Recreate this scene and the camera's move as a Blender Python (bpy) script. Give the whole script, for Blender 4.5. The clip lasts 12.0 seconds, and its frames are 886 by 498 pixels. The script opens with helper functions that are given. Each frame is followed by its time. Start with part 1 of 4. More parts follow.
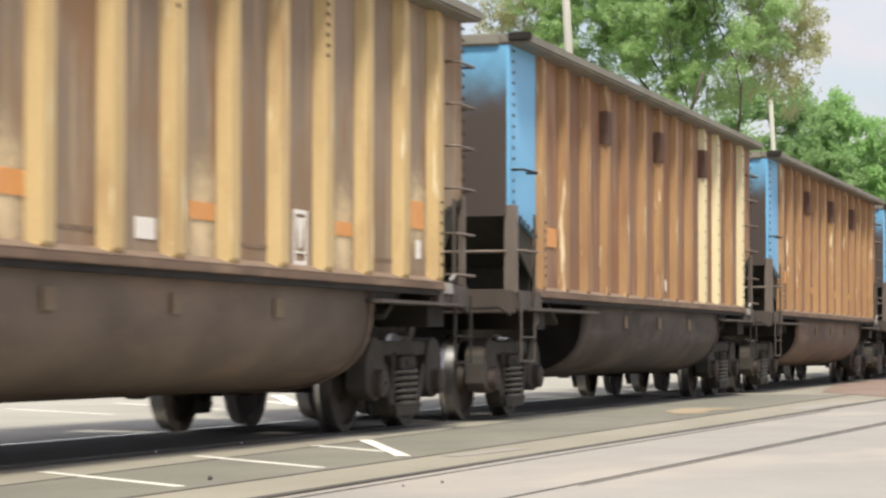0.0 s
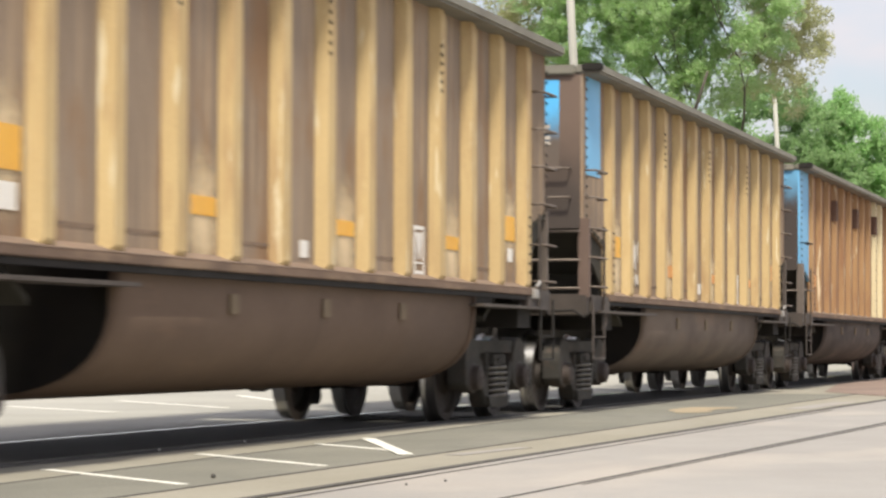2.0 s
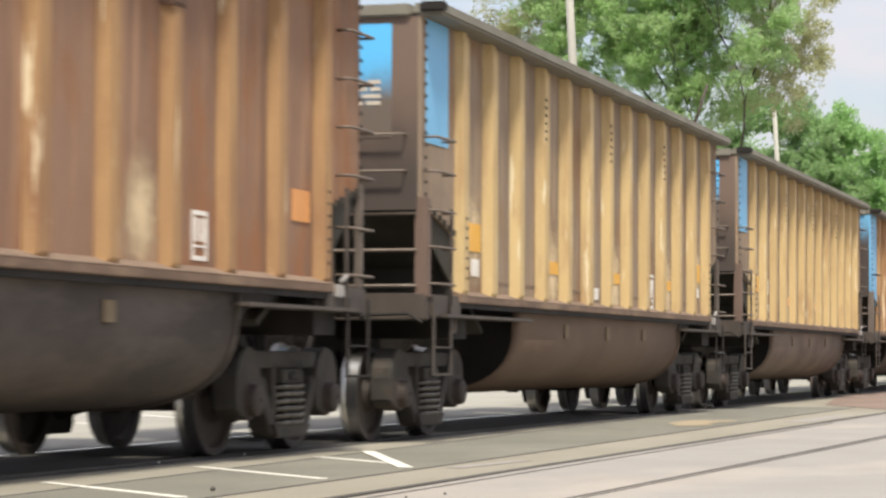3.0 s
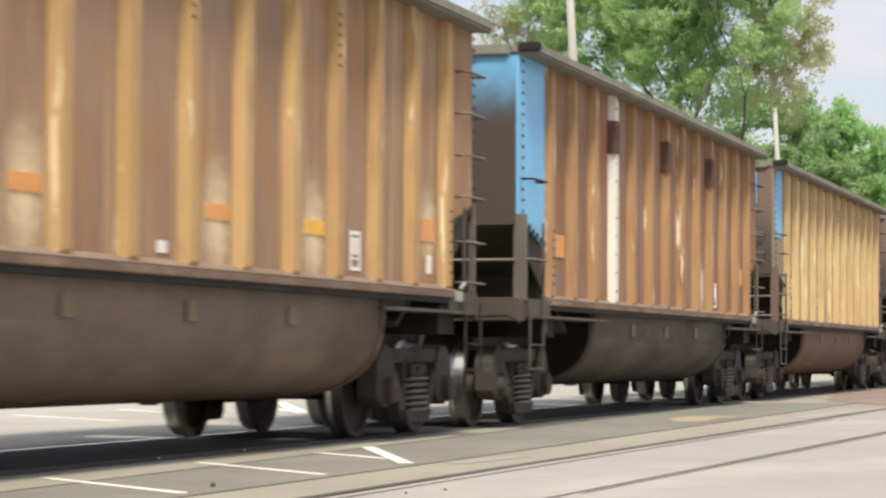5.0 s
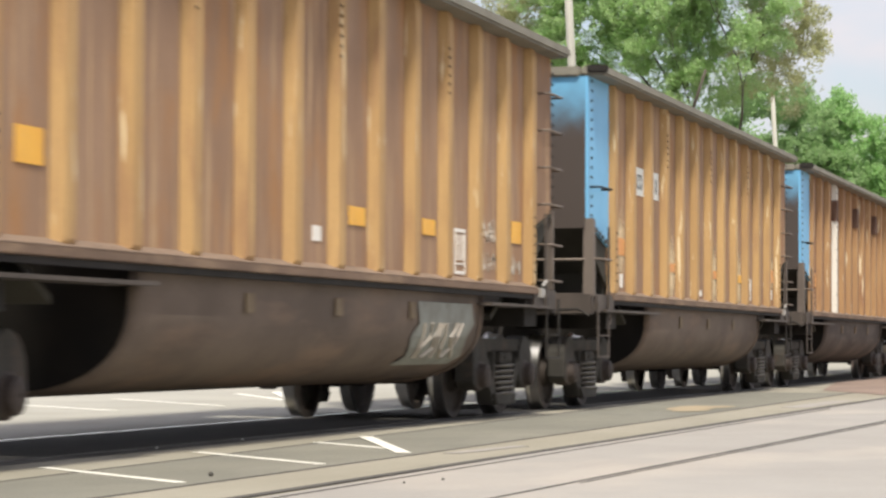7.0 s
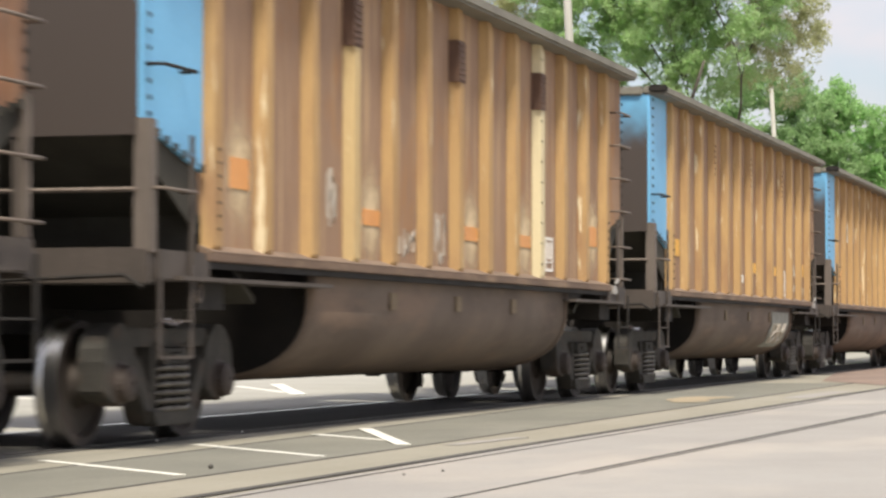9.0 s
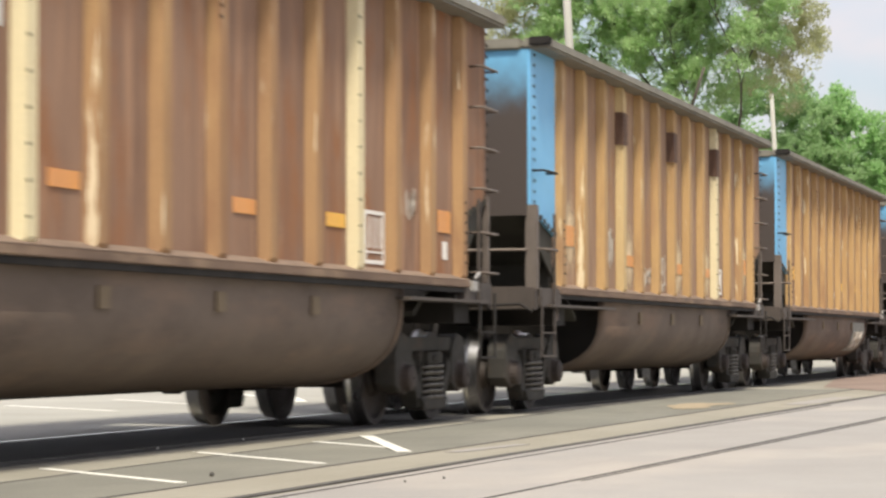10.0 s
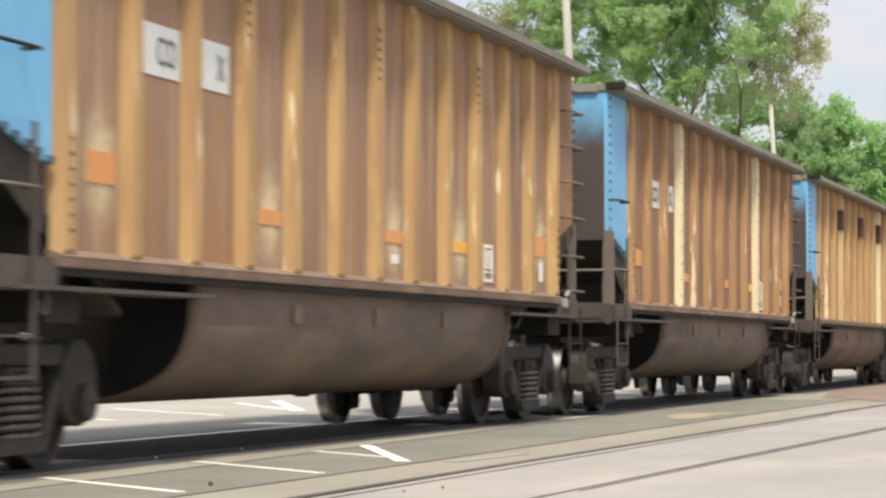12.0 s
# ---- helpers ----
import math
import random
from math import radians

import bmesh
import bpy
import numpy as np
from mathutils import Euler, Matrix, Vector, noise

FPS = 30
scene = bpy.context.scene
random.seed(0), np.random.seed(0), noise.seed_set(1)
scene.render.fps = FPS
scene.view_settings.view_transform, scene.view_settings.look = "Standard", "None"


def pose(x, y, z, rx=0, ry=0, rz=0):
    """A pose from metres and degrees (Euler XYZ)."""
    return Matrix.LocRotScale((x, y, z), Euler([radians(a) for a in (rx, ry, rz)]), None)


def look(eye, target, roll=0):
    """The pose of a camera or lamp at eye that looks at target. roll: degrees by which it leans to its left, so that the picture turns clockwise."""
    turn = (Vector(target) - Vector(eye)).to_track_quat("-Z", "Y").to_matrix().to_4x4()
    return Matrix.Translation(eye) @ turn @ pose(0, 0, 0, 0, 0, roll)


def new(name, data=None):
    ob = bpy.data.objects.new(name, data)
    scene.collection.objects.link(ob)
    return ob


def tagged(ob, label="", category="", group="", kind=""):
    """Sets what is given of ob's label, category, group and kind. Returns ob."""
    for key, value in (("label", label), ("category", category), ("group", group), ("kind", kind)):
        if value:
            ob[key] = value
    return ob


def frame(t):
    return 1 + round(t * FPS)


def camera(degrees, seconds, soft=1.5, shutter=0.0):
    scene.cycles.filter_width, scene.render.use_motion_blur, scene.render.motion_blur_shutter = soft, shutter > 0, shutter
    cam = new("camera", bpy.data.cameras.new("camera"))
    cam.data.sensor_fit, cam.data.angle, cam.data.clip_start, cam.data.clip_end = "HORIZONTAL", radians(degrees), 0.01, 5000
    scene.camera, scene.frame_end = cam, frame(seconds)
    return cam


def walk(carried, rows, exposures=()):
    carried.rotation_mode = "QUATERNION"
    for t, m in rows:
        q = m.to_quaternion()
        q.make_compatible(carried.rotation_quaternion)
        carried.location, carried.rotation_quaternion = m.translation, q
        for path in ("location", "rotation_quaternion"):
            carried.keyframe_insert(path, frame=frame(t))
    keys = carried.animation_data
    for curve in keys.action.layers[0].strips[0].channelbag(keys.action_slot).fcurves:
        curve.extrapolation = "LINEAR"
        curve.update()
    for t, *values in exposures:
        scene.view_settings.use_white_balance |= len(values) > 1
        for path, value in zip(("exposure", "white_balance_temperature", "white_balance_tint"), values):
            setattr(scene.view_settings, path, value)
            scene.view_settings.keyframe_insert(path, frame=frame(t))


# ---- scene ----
# ---- camera: a phone on a long zoom, held by hand beside the street ----
FOV = 19.44
EYE = (0.0, 0.0, 0.75)
cam = camera(FOV, 12.0, soft=2.5, shutter=0.35)


def aim(yaw, pitch, roll):
    y, p = radians(yaw), radians(pitch)
    d = Vector((math.cos(p) * math.cos(y), math.cos(p) * math.sin(y), math.sin(p)))
    return look(EYE, Vector(EYE) + d * 10, roll)


# seconds, yaw from the track's direction, pitch, roll, in degrees
PATH = [
    (0.0, 16.180, 2.152, 0.00),
    (0.5, 16.218, 2.021, 0.14),
    (1.0, 16.280, 2.102, 0.29),
    (1.5, 16.280, 2.139, 0.29),
    (2.0, 16.261, 2.121, 0.14),
    (2.5, 16.261, 2.377, 0.19),
    (4.5, 16.255, 2.421, 0.14),
    (5.0, 16.261, 2.315, 0.19),
    (5.5, 16.249, 2.208, 0.14),
    (6.0, 16.230, 2.152, 0.00),
    (6.5, 16.218, 2.158, 0.14),
    (8.5, 16.199, 1.914, 0.10),
    (9.0, 16.193, 1.902, 0.00),
    (9.5, 16.205, 2.058, -0.05),
    (10.0, 16.205, 2.058, -0.14),
    (10.5, 16.186, 2.071, 0.05),
    (11.0, 16.199, 2.127, -0.10),
    (11.5, 16.186, 2.127, -0.10),
    (12.0, 16.186, 2.271, -0.05),
]
walk(cam, [(t, aim(y, p, r)) for t, y, p, r in PATH])

# ---- light: thin bright cloud, a high soft sun from behind the camera ----
scene.view_settings.exposure = 0.75
SUN_EL, SUN_AZ = 60.0, 205.0          # elevation; direction to the sun, counted from +x towards +y


def build_world():
    w = bpy.data.worlds.new("hazy_sky")
    scene.world = w
    w.use_nodes = True
    nt = w.node_tree
    nt.nodes.clear()
    out = nt.nodes.new("ShaderNodeOutputWorld")
    bg = nt.nodes.new("ShaderNodeBackground")
    bg.inputs["Strength"].default_value = 0.12
    sky = nt.nodes.new("ShaderNodeTexSky")
    sky.sky_type = "NISHITA"
    sky.sun_disc = False
    sky.sun_elevation = radians(SUN_EL)
    sky.sun_rotation = radians(90 - SUN_AZ)
    sky.dust_density = 2.0
    tc = nt.nodes.new("ShaderNodeTexCoord")
    mp = nt.nodes.new("ShaderNodeMapping")
    mp.inputs["Scale"].default_value = (5, 5, 12)
    no = nt.nodes.new("ShaderNodeTexNoise")
    no.inputs["Scale"].default_value = 1.6
    no.inputs["Detail"].default_value = 5
    no.inputs["Roughness"].default_value = 0.5
    ramp = nt.nodes.new("ShaderNodeValToRGB")
    ramp.color_ramp.elements[0].position, ramp.color_ramp.elements[1].position = 0.40, 0.60
    ramp.color_ramp.elements[0].color = (0.35, 0.35, 0.35, 1)
    ramp.color_ramp.elements[1].color = (0.97, 0.97, 0.97, 1)
    mix = nt.nodes.new("ShaderNodeMixRGB")
    mix.inputs["Color2"].default_value = (4.9, 4.65, 4.85, 1)
    nt.links.new(tc.outputs["Generated"], mp.inputs["Vector"])
    nt.links.new(mp.outputs["Vector"], no.inputs["Vector"])
    nt.links.new(no.outputs["Fac"], ramp.inputs["Fac"])
    nt.links.new(ramp.outputs["Color"], mix.inputs["Fac"])
    nt.links.new(sky.outputs["Color"], mix.inputs["Color1"])
    sp = nt.nodes.new("ShaderNodeSeparateXYZ")
    up = nt.nodes.new("ShaderNodeMapRange")
    up.inputs["From Min"].default_value, up.inputs["From Max"].default_value = 0.0, 0.7
    up.inputs["To Min"].default_value, up.inputs["To Max"].default_value = 0.80, 1.20
    grow = nt.nodes.new("ShaderNodeVectorMath")
    grow.operation = "SCALE"
    nt.links.new(tc.outputs["Generated"], sp.inputs["Vector"])
    nt.links.new(sp.outputs["Z"], up.inputs["Value"])
    nt.links.new(mix.outputs["Color"], grow.inputs[0])
    nt.links.new(up.outputs["Result"], grow.inputs["Scale"])
    nt.links.new(grow.outputs["Vector"], bg.inputs["Color"])
    nt.links.new(bg.outputs["Background"], out.inputs["Surface"])


build_world()
sun = new("sun", bpy.data.lights.new("sun", "SUN"))
sun.data.energy, sun.data.angle, sun.data.color = 3.3, radians(9), (1.0, 0.94, 0.81)
_e, _a = radians(SUN_EL), radians(SUN_AZ)
sun.matrix_world = look((math.cos(_e) * math.cos(_a) * 50, math.cos(_e) * math.sin(_a) * 50, math.sin(_e) * 50), (0, 0, 0))


# ---- materials ----
def material(name, base, second, rough=0.7, metal=0.0, scale=(2, 2, 2), fine=60.0, bump=0.15, amount=(0.35, 0.7),
             third=None, third_at=(0.62, 0.75), third_scale=(1, 1, 1), streak=None, spec=0.4):
    """Two colours mixed by a broad noise, a third in patches, a fine grain and a bump."""
    m = bpy.data.materials.new(name)
    m.use_nodes = True
    nt = m.node_tree
    b = nt.nodes["Principled BSDF"]
    b.inputs["Roughness"].default_value, b.inputs["Metallic"].default_value = rough, metal
    b.inputs["Specular IOR Level"].default_value = spec
    tc = nt.nodes.new("ShaderNodeTexCoord")
    oi = nt.nodes.new("ShaderNodeObjectInfo")
    shift = nt.nodes.new("ShaderNodeMath")
    shift.operation = "MULTIPLY"
    shift.inputs[1].default_value = 40.0
    nt.links.new(oi.outputs["Random"], shift.inputs[0])

    def noise_at(sc, detail, rough_=0.6):
        mp = nt.nodes.new("ShaderNodeMapping")
        mp.inputs["Scale"].default_value = sc
        n = nt.nodes.new("ShaderNodeTexNoise")
        n.noise_dimensions = "4D"
        n.inputs["Scale"].default_value = 1.0
        n.inputs["Detail"].default_value = detail
        n.inputs["Roughness"].default_value = rough_
        nt.links.new(tc.outputs["Object"], mp.inputs["Vector"])
        nt.links.new(mp.outputs["Vector"], n.inputs["Vector"])
        nt.links.new(shift.outputs[0], n.inputs["W"])
        return n

    def ramp_of(sock, lo, hi):
        r = nt.nodes.new("ShaderNodeMapRange")
        r.inputs["From Min"].default_value, r.inputs["From Max"].default_value = lo, hi
        nt.links.new(sock, r.inputs["Value"])
        return r.outputs["Result"]

    def mix(fac, a, c, kind="MIX"):
        x = nt.nodes.new("ShaderNodeMixRGB")
        x.blend_type = kind
        for i, s in (("Color1", a), ("Color2", c)):
            if isinstance(s, tuple):
                x.inputs[i].default_value = (*s, 1)
            else:
                nt.links.new(s, x.inputs[i])
        if isinstance(fac, float):
            x.inputs["Fac"].default_value = fac
        else:
            nt.links.new(fac, x.inputs["Fac"])
        return x.outputs["Color"]

    broad = noise_at(scale, 5)
    col = mix(ramp_of(broad.outputs["Fac"], *amount), base, second)
    if streak:
        s = noise_at(streak[1], 4)
        col = mix(ramp_of(s.outputs["Fac"], streak[2], streak[3]), col, streak[0])
    if third:
        p = noise_at(third_scale, 6)
        col = mix(ramp_of(p.outputs["Fac"], *third_at), col, third)
    g = noise_at((fine, fine, fine), 3)
    grain = ramp_of(g.outputs["Fac"], 0.1, 0.9)
    col = mix(0.22, col, mix(grain, (0.25, 0.25, 0.25), (1, 1, 1)), "MULTIPLY")
    nt.links.new(col, b.inputs["Base Color"])
    rr = nt.nodes.new("ShaderNodeMapRange")
    rr.inputs["To Min"].default_value, rr.inputs["To Max"].default_value = max(0.05, rough - 0.12), min(1, rough + 0.12)
    nt.links.new(broad.outputs["Fac"], rr.inputs["Value"])
    nt.links.new(rr.outputs["Result"], b.inputs["Roughness"])
    if bump:
        bp = nt.nodes.new("ShaderNodeBump")
        bp.inputs["Strength"].default_value, bp.inputs["Distance"].default_value = bump, 0.02
        nt.links.new(g.outputs["Fac"], bp.inputs["Height"])
        nt.links.new(bp.outputs["Normal"], b.inputs["Normal"])
    return m


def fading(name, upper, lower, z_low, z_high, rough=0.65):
    """Paint that goes from a lower to an upper colour with height, with a ragged fade."""
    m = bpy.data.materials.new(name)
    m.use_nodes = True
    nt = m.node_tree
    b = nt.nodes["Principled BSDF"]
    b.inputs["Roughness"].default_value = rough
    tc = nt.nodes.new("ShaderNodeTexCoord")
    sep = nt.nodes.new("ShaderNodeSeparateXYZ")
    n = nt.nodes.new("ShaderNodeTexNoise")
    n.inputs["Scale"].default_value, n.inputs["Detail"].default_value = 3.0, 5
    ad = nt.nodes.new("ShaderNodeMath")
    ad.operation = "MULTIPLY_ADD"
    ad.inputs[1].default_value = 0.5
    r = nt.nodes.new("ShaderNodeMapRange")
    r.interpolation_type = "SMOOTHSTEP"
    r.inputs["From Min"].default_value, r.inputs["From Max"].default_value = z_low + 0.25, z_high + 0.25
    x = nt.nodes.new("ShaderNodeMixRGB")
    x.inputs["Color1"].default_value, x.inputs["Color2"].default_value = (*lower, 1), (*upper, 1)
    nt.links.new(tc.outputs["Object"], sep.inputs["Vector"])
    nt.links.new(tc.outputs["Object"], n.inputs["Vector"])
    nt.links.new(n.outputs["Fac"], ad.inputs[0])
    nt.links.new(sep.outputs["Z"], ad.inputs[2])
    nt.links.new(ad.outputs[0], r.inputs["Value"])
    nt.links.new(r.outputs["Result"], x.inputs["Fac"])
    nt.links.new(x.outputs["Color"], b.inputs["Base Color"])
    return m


def car_paint(name, base, dark, rust, light):
    lift = 1.32 if "brown" in name else 1.40 if "ochre" in name else 1.48
    base, dark, rust, light = (tuple(c * lift for c in col) for col in ((r_, g_ * 1.04, b_ * 1.02) for r_, g_, b_ in (base, dark, rust, light)))
    return material(name, base, dark, 0.80, 0, (1.1, 1.1, 0.45), 45, 0.15, (0.38, 0.62), rust, (0.50, 0.66), (2.4, 2.4, 1.0),
                    (light, (8, 8, 0.45), 0.52, 0.66), 0.08)


def rib_paint(name, base, dark, rust, scratch):
    return material(name, base, dark, 0.60, 0, (2.5, 2.5, 0.5), 45, 0.15, (0.36, 0.64), scratch, (0.60, 0.66), (13, 13, 1.5),
                    (rust, (5, 5, 1.0), 0.50, 0.70), 0.12)


PANEL = {
    "ochre": car_paint("ochre_panel_paint", (0.232, 0.172, 0.130), (0.178, 0.130, 0.097), (0.20, 0.12, 0.072), (0.29, 0.205, 0.14)),
    "brown": car_paint("brown_panel_paint", (0.236, 0.142, 0.099), (0.175, 0.102, 0.072), (0.23, 0.108, 0.058), (0.31, 0.18, 0.115)),
    "tan": car_paint("tan_panel_paint", (0.245, 0.155, 0.107), (0.188, 0.116, 0.080), (0.25, 0.132, 0.068), (0.32, 0.208, 0.126)),
}
RIB = {
    "ochre": rib_paint("ochre_rib_paint", (0.59, 0.440, 0.225), (0.50, 0.360, 0.180), (0.42, 0.28, 0.145), (0.70, 0.60, 0.40)),
    "brown": rib_paint("brown_rib_paint", (0.42, 0.258, 0.124), (0.31, 0.182, 0.098), (0.28, 0.152, 0.083), (0.68, 0.56, 0.38)),
    "tan": rib_paint("tan_rib_paint", (0.50, 0.325, 0.148), (0.41, 0.258, 0.118), (0.35, 0.21, 0.11), (0.70, 0.58, 0.38)),
}
CREAM = material("cream_rib_paint", (0.72, 0.62, 0.38), (0.62, 0.52, 0.32), 0.6, 0, (1, 1, 0.6), 40, 0.1, third=(0.42, 0.30, 0.17), third_at=(0.66, 0.8), third_scale=(4, 4, 1.5))
CHALK_RIB = material("chalky_white_rib_paint", (0.76, 0.73, 0.66), (0.66, 0.62, 0.54), 0.6, 0, (1, 1, 0.6), 40, 0.1, third=(0.45, 0.36, 0.26), third_at=(0.68, 0.82), third_scale=(4, 4, 1.5))
BLUE = material("blue_end_paint", (0.19, 0.49, 0.76), (0.15, 0.41, 0.66), 0.5, 0, (0.8, 0.8, 0.8), 30, 0.05, third=(0.16, 0.25, 0.33), third_at=(0.64, 0.85), third_scale=(2, 2, 1))
END_BLUE = fading("graded_blue_end_paint", (0.13, 0.36, 0.56), (0.056, 0.042, 0.035), 3.05, 3.80)
END_BROWN = fading("graded_brown_end_paint", (0.155, 0.105, 0.078), (0.062, 0.047, 0.039), 2.3, 3.3)
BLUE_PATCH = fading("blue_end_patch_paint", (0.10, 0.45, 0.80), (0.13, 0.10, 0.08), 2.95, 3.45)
LEDGE = material("dusty_ledge_paint", (0.225, 0.158, 0.112), (0.160, 0.112, 0.080), 0.85, 0, (2, 4, 4), 50, 0.2, (0.38, 0.62), (0.20, 0.13, 0.09), (0.55, 0.7), (5, 5, 5))
CHORD = material("dusty_grey_steel", (0.23, 0.215, 0.17), (0.17, 0.155, 0.125), 0.7, 0, (2, 2, 2), 50, 0.15)
SILL = material("dusty_sill_paint", (0.185, 0.120, 0.080), (0.135, 0.088, 0.060), 0.75, 0, (1.2, 3, 3), 45, 0.2, (0.38, 0.62), (0.25, 0.17, 0.11), (0.50, 0.66), (1.5, 3, 3))
FRAME = material("grimy_underframe_steel", (0.034, 0.029, 0.025), (0.020, 0.018, 0.016), 0.75, 0, (3, 3, 3), 40, 0.2, spec=0.2, third=(0.05, 0.036, 0.027), third_at=(0.6, 0.8), third_scale=(4, 4, 4))
POST = material("grimy_post_paint", (0.086, 0.068, 0.056), (0.056, 0.045, 0.038), 0.7, 0, (3, 3, 1), 40, 0.15)
POST_BROWN = material("brown_post_paint", (0.185, 0.125, 0.098), (0.135, 0.092, 0.072), 0.7, 0, (3, 3, 1), 40, 0.15)
POST_PALE = material("faded_post_paint", (0.175, 0.142, 0.118), (0.125, 0.101, 0.085), 0.7, 0, (3, 3, 1), 40, 0.15)
# DARK puts the shade inside the open end bays into the steel's colour
DARK = material("bay_shade_steel", (0.074, 0.069, 0.057), (0.046, 0.043, 0.036), 0.85, 0, (1.5, 1.5, 1.5), 40, 0.1, spec=0.15)
PLATE_SHADE = material("plate_shade_steel", (0.012, 0.011, 0.010), (0.020, 0.017, 0.014), 0.85, 0, (3, 3, 3), 40, 0.1, spec=0.1)
TUB = material("dusty_tub_paint", (0.185, 0.130, 0.095), (0.140, 0.100, 0.076), 0.75, 0, (0.8, 1.5, 1.5), 40, 0.12, (0.3, 0.75), (0.235, 0.155, 0.105), (0.58, 0.8), (0.7, 2, 3), ((0.11, 0.083, 0.066), (5, 0.6, 0.6), 0.6, 0.8), spec=0.08)
TUB_GREY = material("grey_tub_paint", (0.190, 0.148, 0.118), (0.138, 0.108, 0.088), 0.72, 0, (0.8, 1.5, 1.5), 40, 0.15, (0.38, 0.62), (0.225, 0.162, 0.122), (0.50, 0.66), (0.7, 2, 3), spec=0.08)
TUB_SOOT = material("sooty_tub_paint", (0.118, 0.098, 0.086), (0.078, 0.067, 0.060), 0.75, 0, (0.8, 1.5, 1.5), 40, 0.15, (0.38, 0.62), (0.150, 0.124, 0.106), (0.50, 0.66), (0.7, 2, 3), spec=0.08)
CAST = material("cast_truck_steel", (0.070, 0.064, 0.055), (0.042, 0.039, 0.034), 0.8, 0.1, (4, 4, 4), 60, 0.3, spec=0.25, third=(0.088, 0.066, 0.052), third_at=(0.52, 0.68), third_scale=(6, 6, 6))
SPRING = material("worn_spring_steel", (0.19, 0.175, 0.15), (0.10, 0.088, 0.075), 0.55, 0.4, (6, 6, 6), 50, 0.1)
BEARING = material("rusty_bearing_cap", (0.068, 0.050, 0.041), (0.045, 0.035, 0.030), 0.7, 0.1, (8, 8, 8), 60, 0.2)
WHEEL = material("rolled_wheel_steel", (0.040, 0.034, 0.030), (0.062, 0.046, 0.036), 0.65, 0.2, (5, 5, 5), 40, 0.2)
GRAB = material("grab_iron_steel", (0.20, 0.16, 0.13), (0.12, 0.09, 0.072), 0.6, 0.2, (5, 5, 5), 60, 0.1)
GRAB_PALE = material("pale_worn_steel", (0.42, 0.40, 0.37), (0.30, 0.28, 0.26), 0.5, 0.2, (6, 6, 6), 60, 0.1)
BRIGHT = material("bare_worn_metal", (0.75, 0.74, 0.70), (0.60, 0.58, 0.54), 0.4, 0.3, (6, 6, 6), 60, 0.1)
ORANGE = material("orange_reflector_sheet", (0.74, 0.33, 0.09), (0.62, 0.27, 0.09), 0.45, 0, (3, 3, 3), 80, 0.05, third=(0.50, 0.27, 0.10), third_at=(0.62, 0.8), third_scale=(9, 9, 5))
AMBER = material("amber_reflector_sheet", (0.85, 0.46, 0.06), (0.74, 0.38, 0.06), 0.45, 0, (3, 3, 3), 80, 0.05)
PLATE = material("faded_plate_paint", (0.216, 0.162, 0.096), (0.168, 0.120, 0.078), 0.8, 0, (6, 6, 6), 50, 0.1)


def soft_smear(name, col):
    """A patch of colour that thins out towards its rim."""
    m = bpy.data.materials.new(name)
    m.use_nodes = True
    nt = m.node_tree
    bs = nt.nodes["Principled BSDF"]
    bs.inputs["Base Color"].default_value, bs.inputs["Roughness"].default_value = (*col, 1), 0.9
    tc = nt.nodes.new("ShaderNodeTexCoord")
    mp = nt.nodes.new("ShaderNodeMapping")
    mp.inputs["Scale"].default_value = (2.4, 0.0, 1.75)
    ln = nt.nodes.new("ShaderNodeVectorMath")
    ln.operation = "LENGTH"
    no = nt.nodes.new("ShaderNodeTexNoise")
    no.inputs["Scale"].default_value, no.inputs["Detail"].default_value = 9.0, 4
    ad = nt.nodes.new("ShaderNodeMath")
    ad.operation = "MULTIPLY_ADD"
    ad.inputs[1].default_value = 0.7
    r = nt.nodes.new("ShaderNodeMapRange")
    r.interpolation_type = "SMOOTHSTEP"
    r.inputs["From Min"].default_value, r.inputs["From Max"].default_value = 1.30, 0.35
    r.inputs["To Max"].default_value = 0.85
    tr = nt.nodes.new("ShaderNodeBsdfTransparent")
    ms = nt.nodes.new("ShaderNodeMixShader")
    nt.links.new(tc.outputs["Object"], mp.inputs["Vector"])
    nt.links.new(mp.outputs["Vector"], ln.inputs[0])
    nt.links.new(tc.outputs["Object"], no.inputs["Vector"])
    nt.links.new(no.outputs["Fac"], ad.inputs[0])
    nt.links.new(ln.outputs["Value"], ad.inputs[2])
    nt.links.new(ad.outputs[0], r.inputs["Value"])
    nt.links.new(r.outputs["Result"], ms.inputs["Fac"])
    nt.links.new(tr.outputs["BSDF"], ms.inputs[1])
    nt.links.new(bs.outputs["BSDF"], ms.inputs[2])
    nt.links.new(ms.outputs["Shader"], nt.nodes["Material Output"].inputs["Surface"])
    return m


PALE_TAN = soft_smear("pale_tan_smear", (0.74, 0.58, 0.36))
STENCIL = material("white_stencil_paint", (0.84, 0.81, 0.75), (0.74, 0.70, 0.63), 0.6, 0, (4, 4, 4), 60, 0.05, third=(0.40, 0.30, 0.22), third_at=(0.66, 0.85), third_scale=(9, 9, 9))
SIGN = material("white_mark_panel", (0.72, 0.74, 0.71), (0.62, 0.63, 0.60), 0.5, 0, (3, 3, 3), 60, 0.05)
INK = material("black_lettering", (0.03, 0.03, 0.03), (0.05, 0.05, 0.05), 0.6)
CHALK = material("pale_scrawl_paint", (0.60, 0.54, 0.45), (0.46, 0.40, 0.33), 0.7, 0, (6, 6, 6), 60, 0.05)
SCRAWL = material("grey_green_scrawl_paint", (0.30, 0.31, 0.27), (0.19, 0.18, 0.15), 0.7, 0, (5, 5, 5), 50, 0.05)
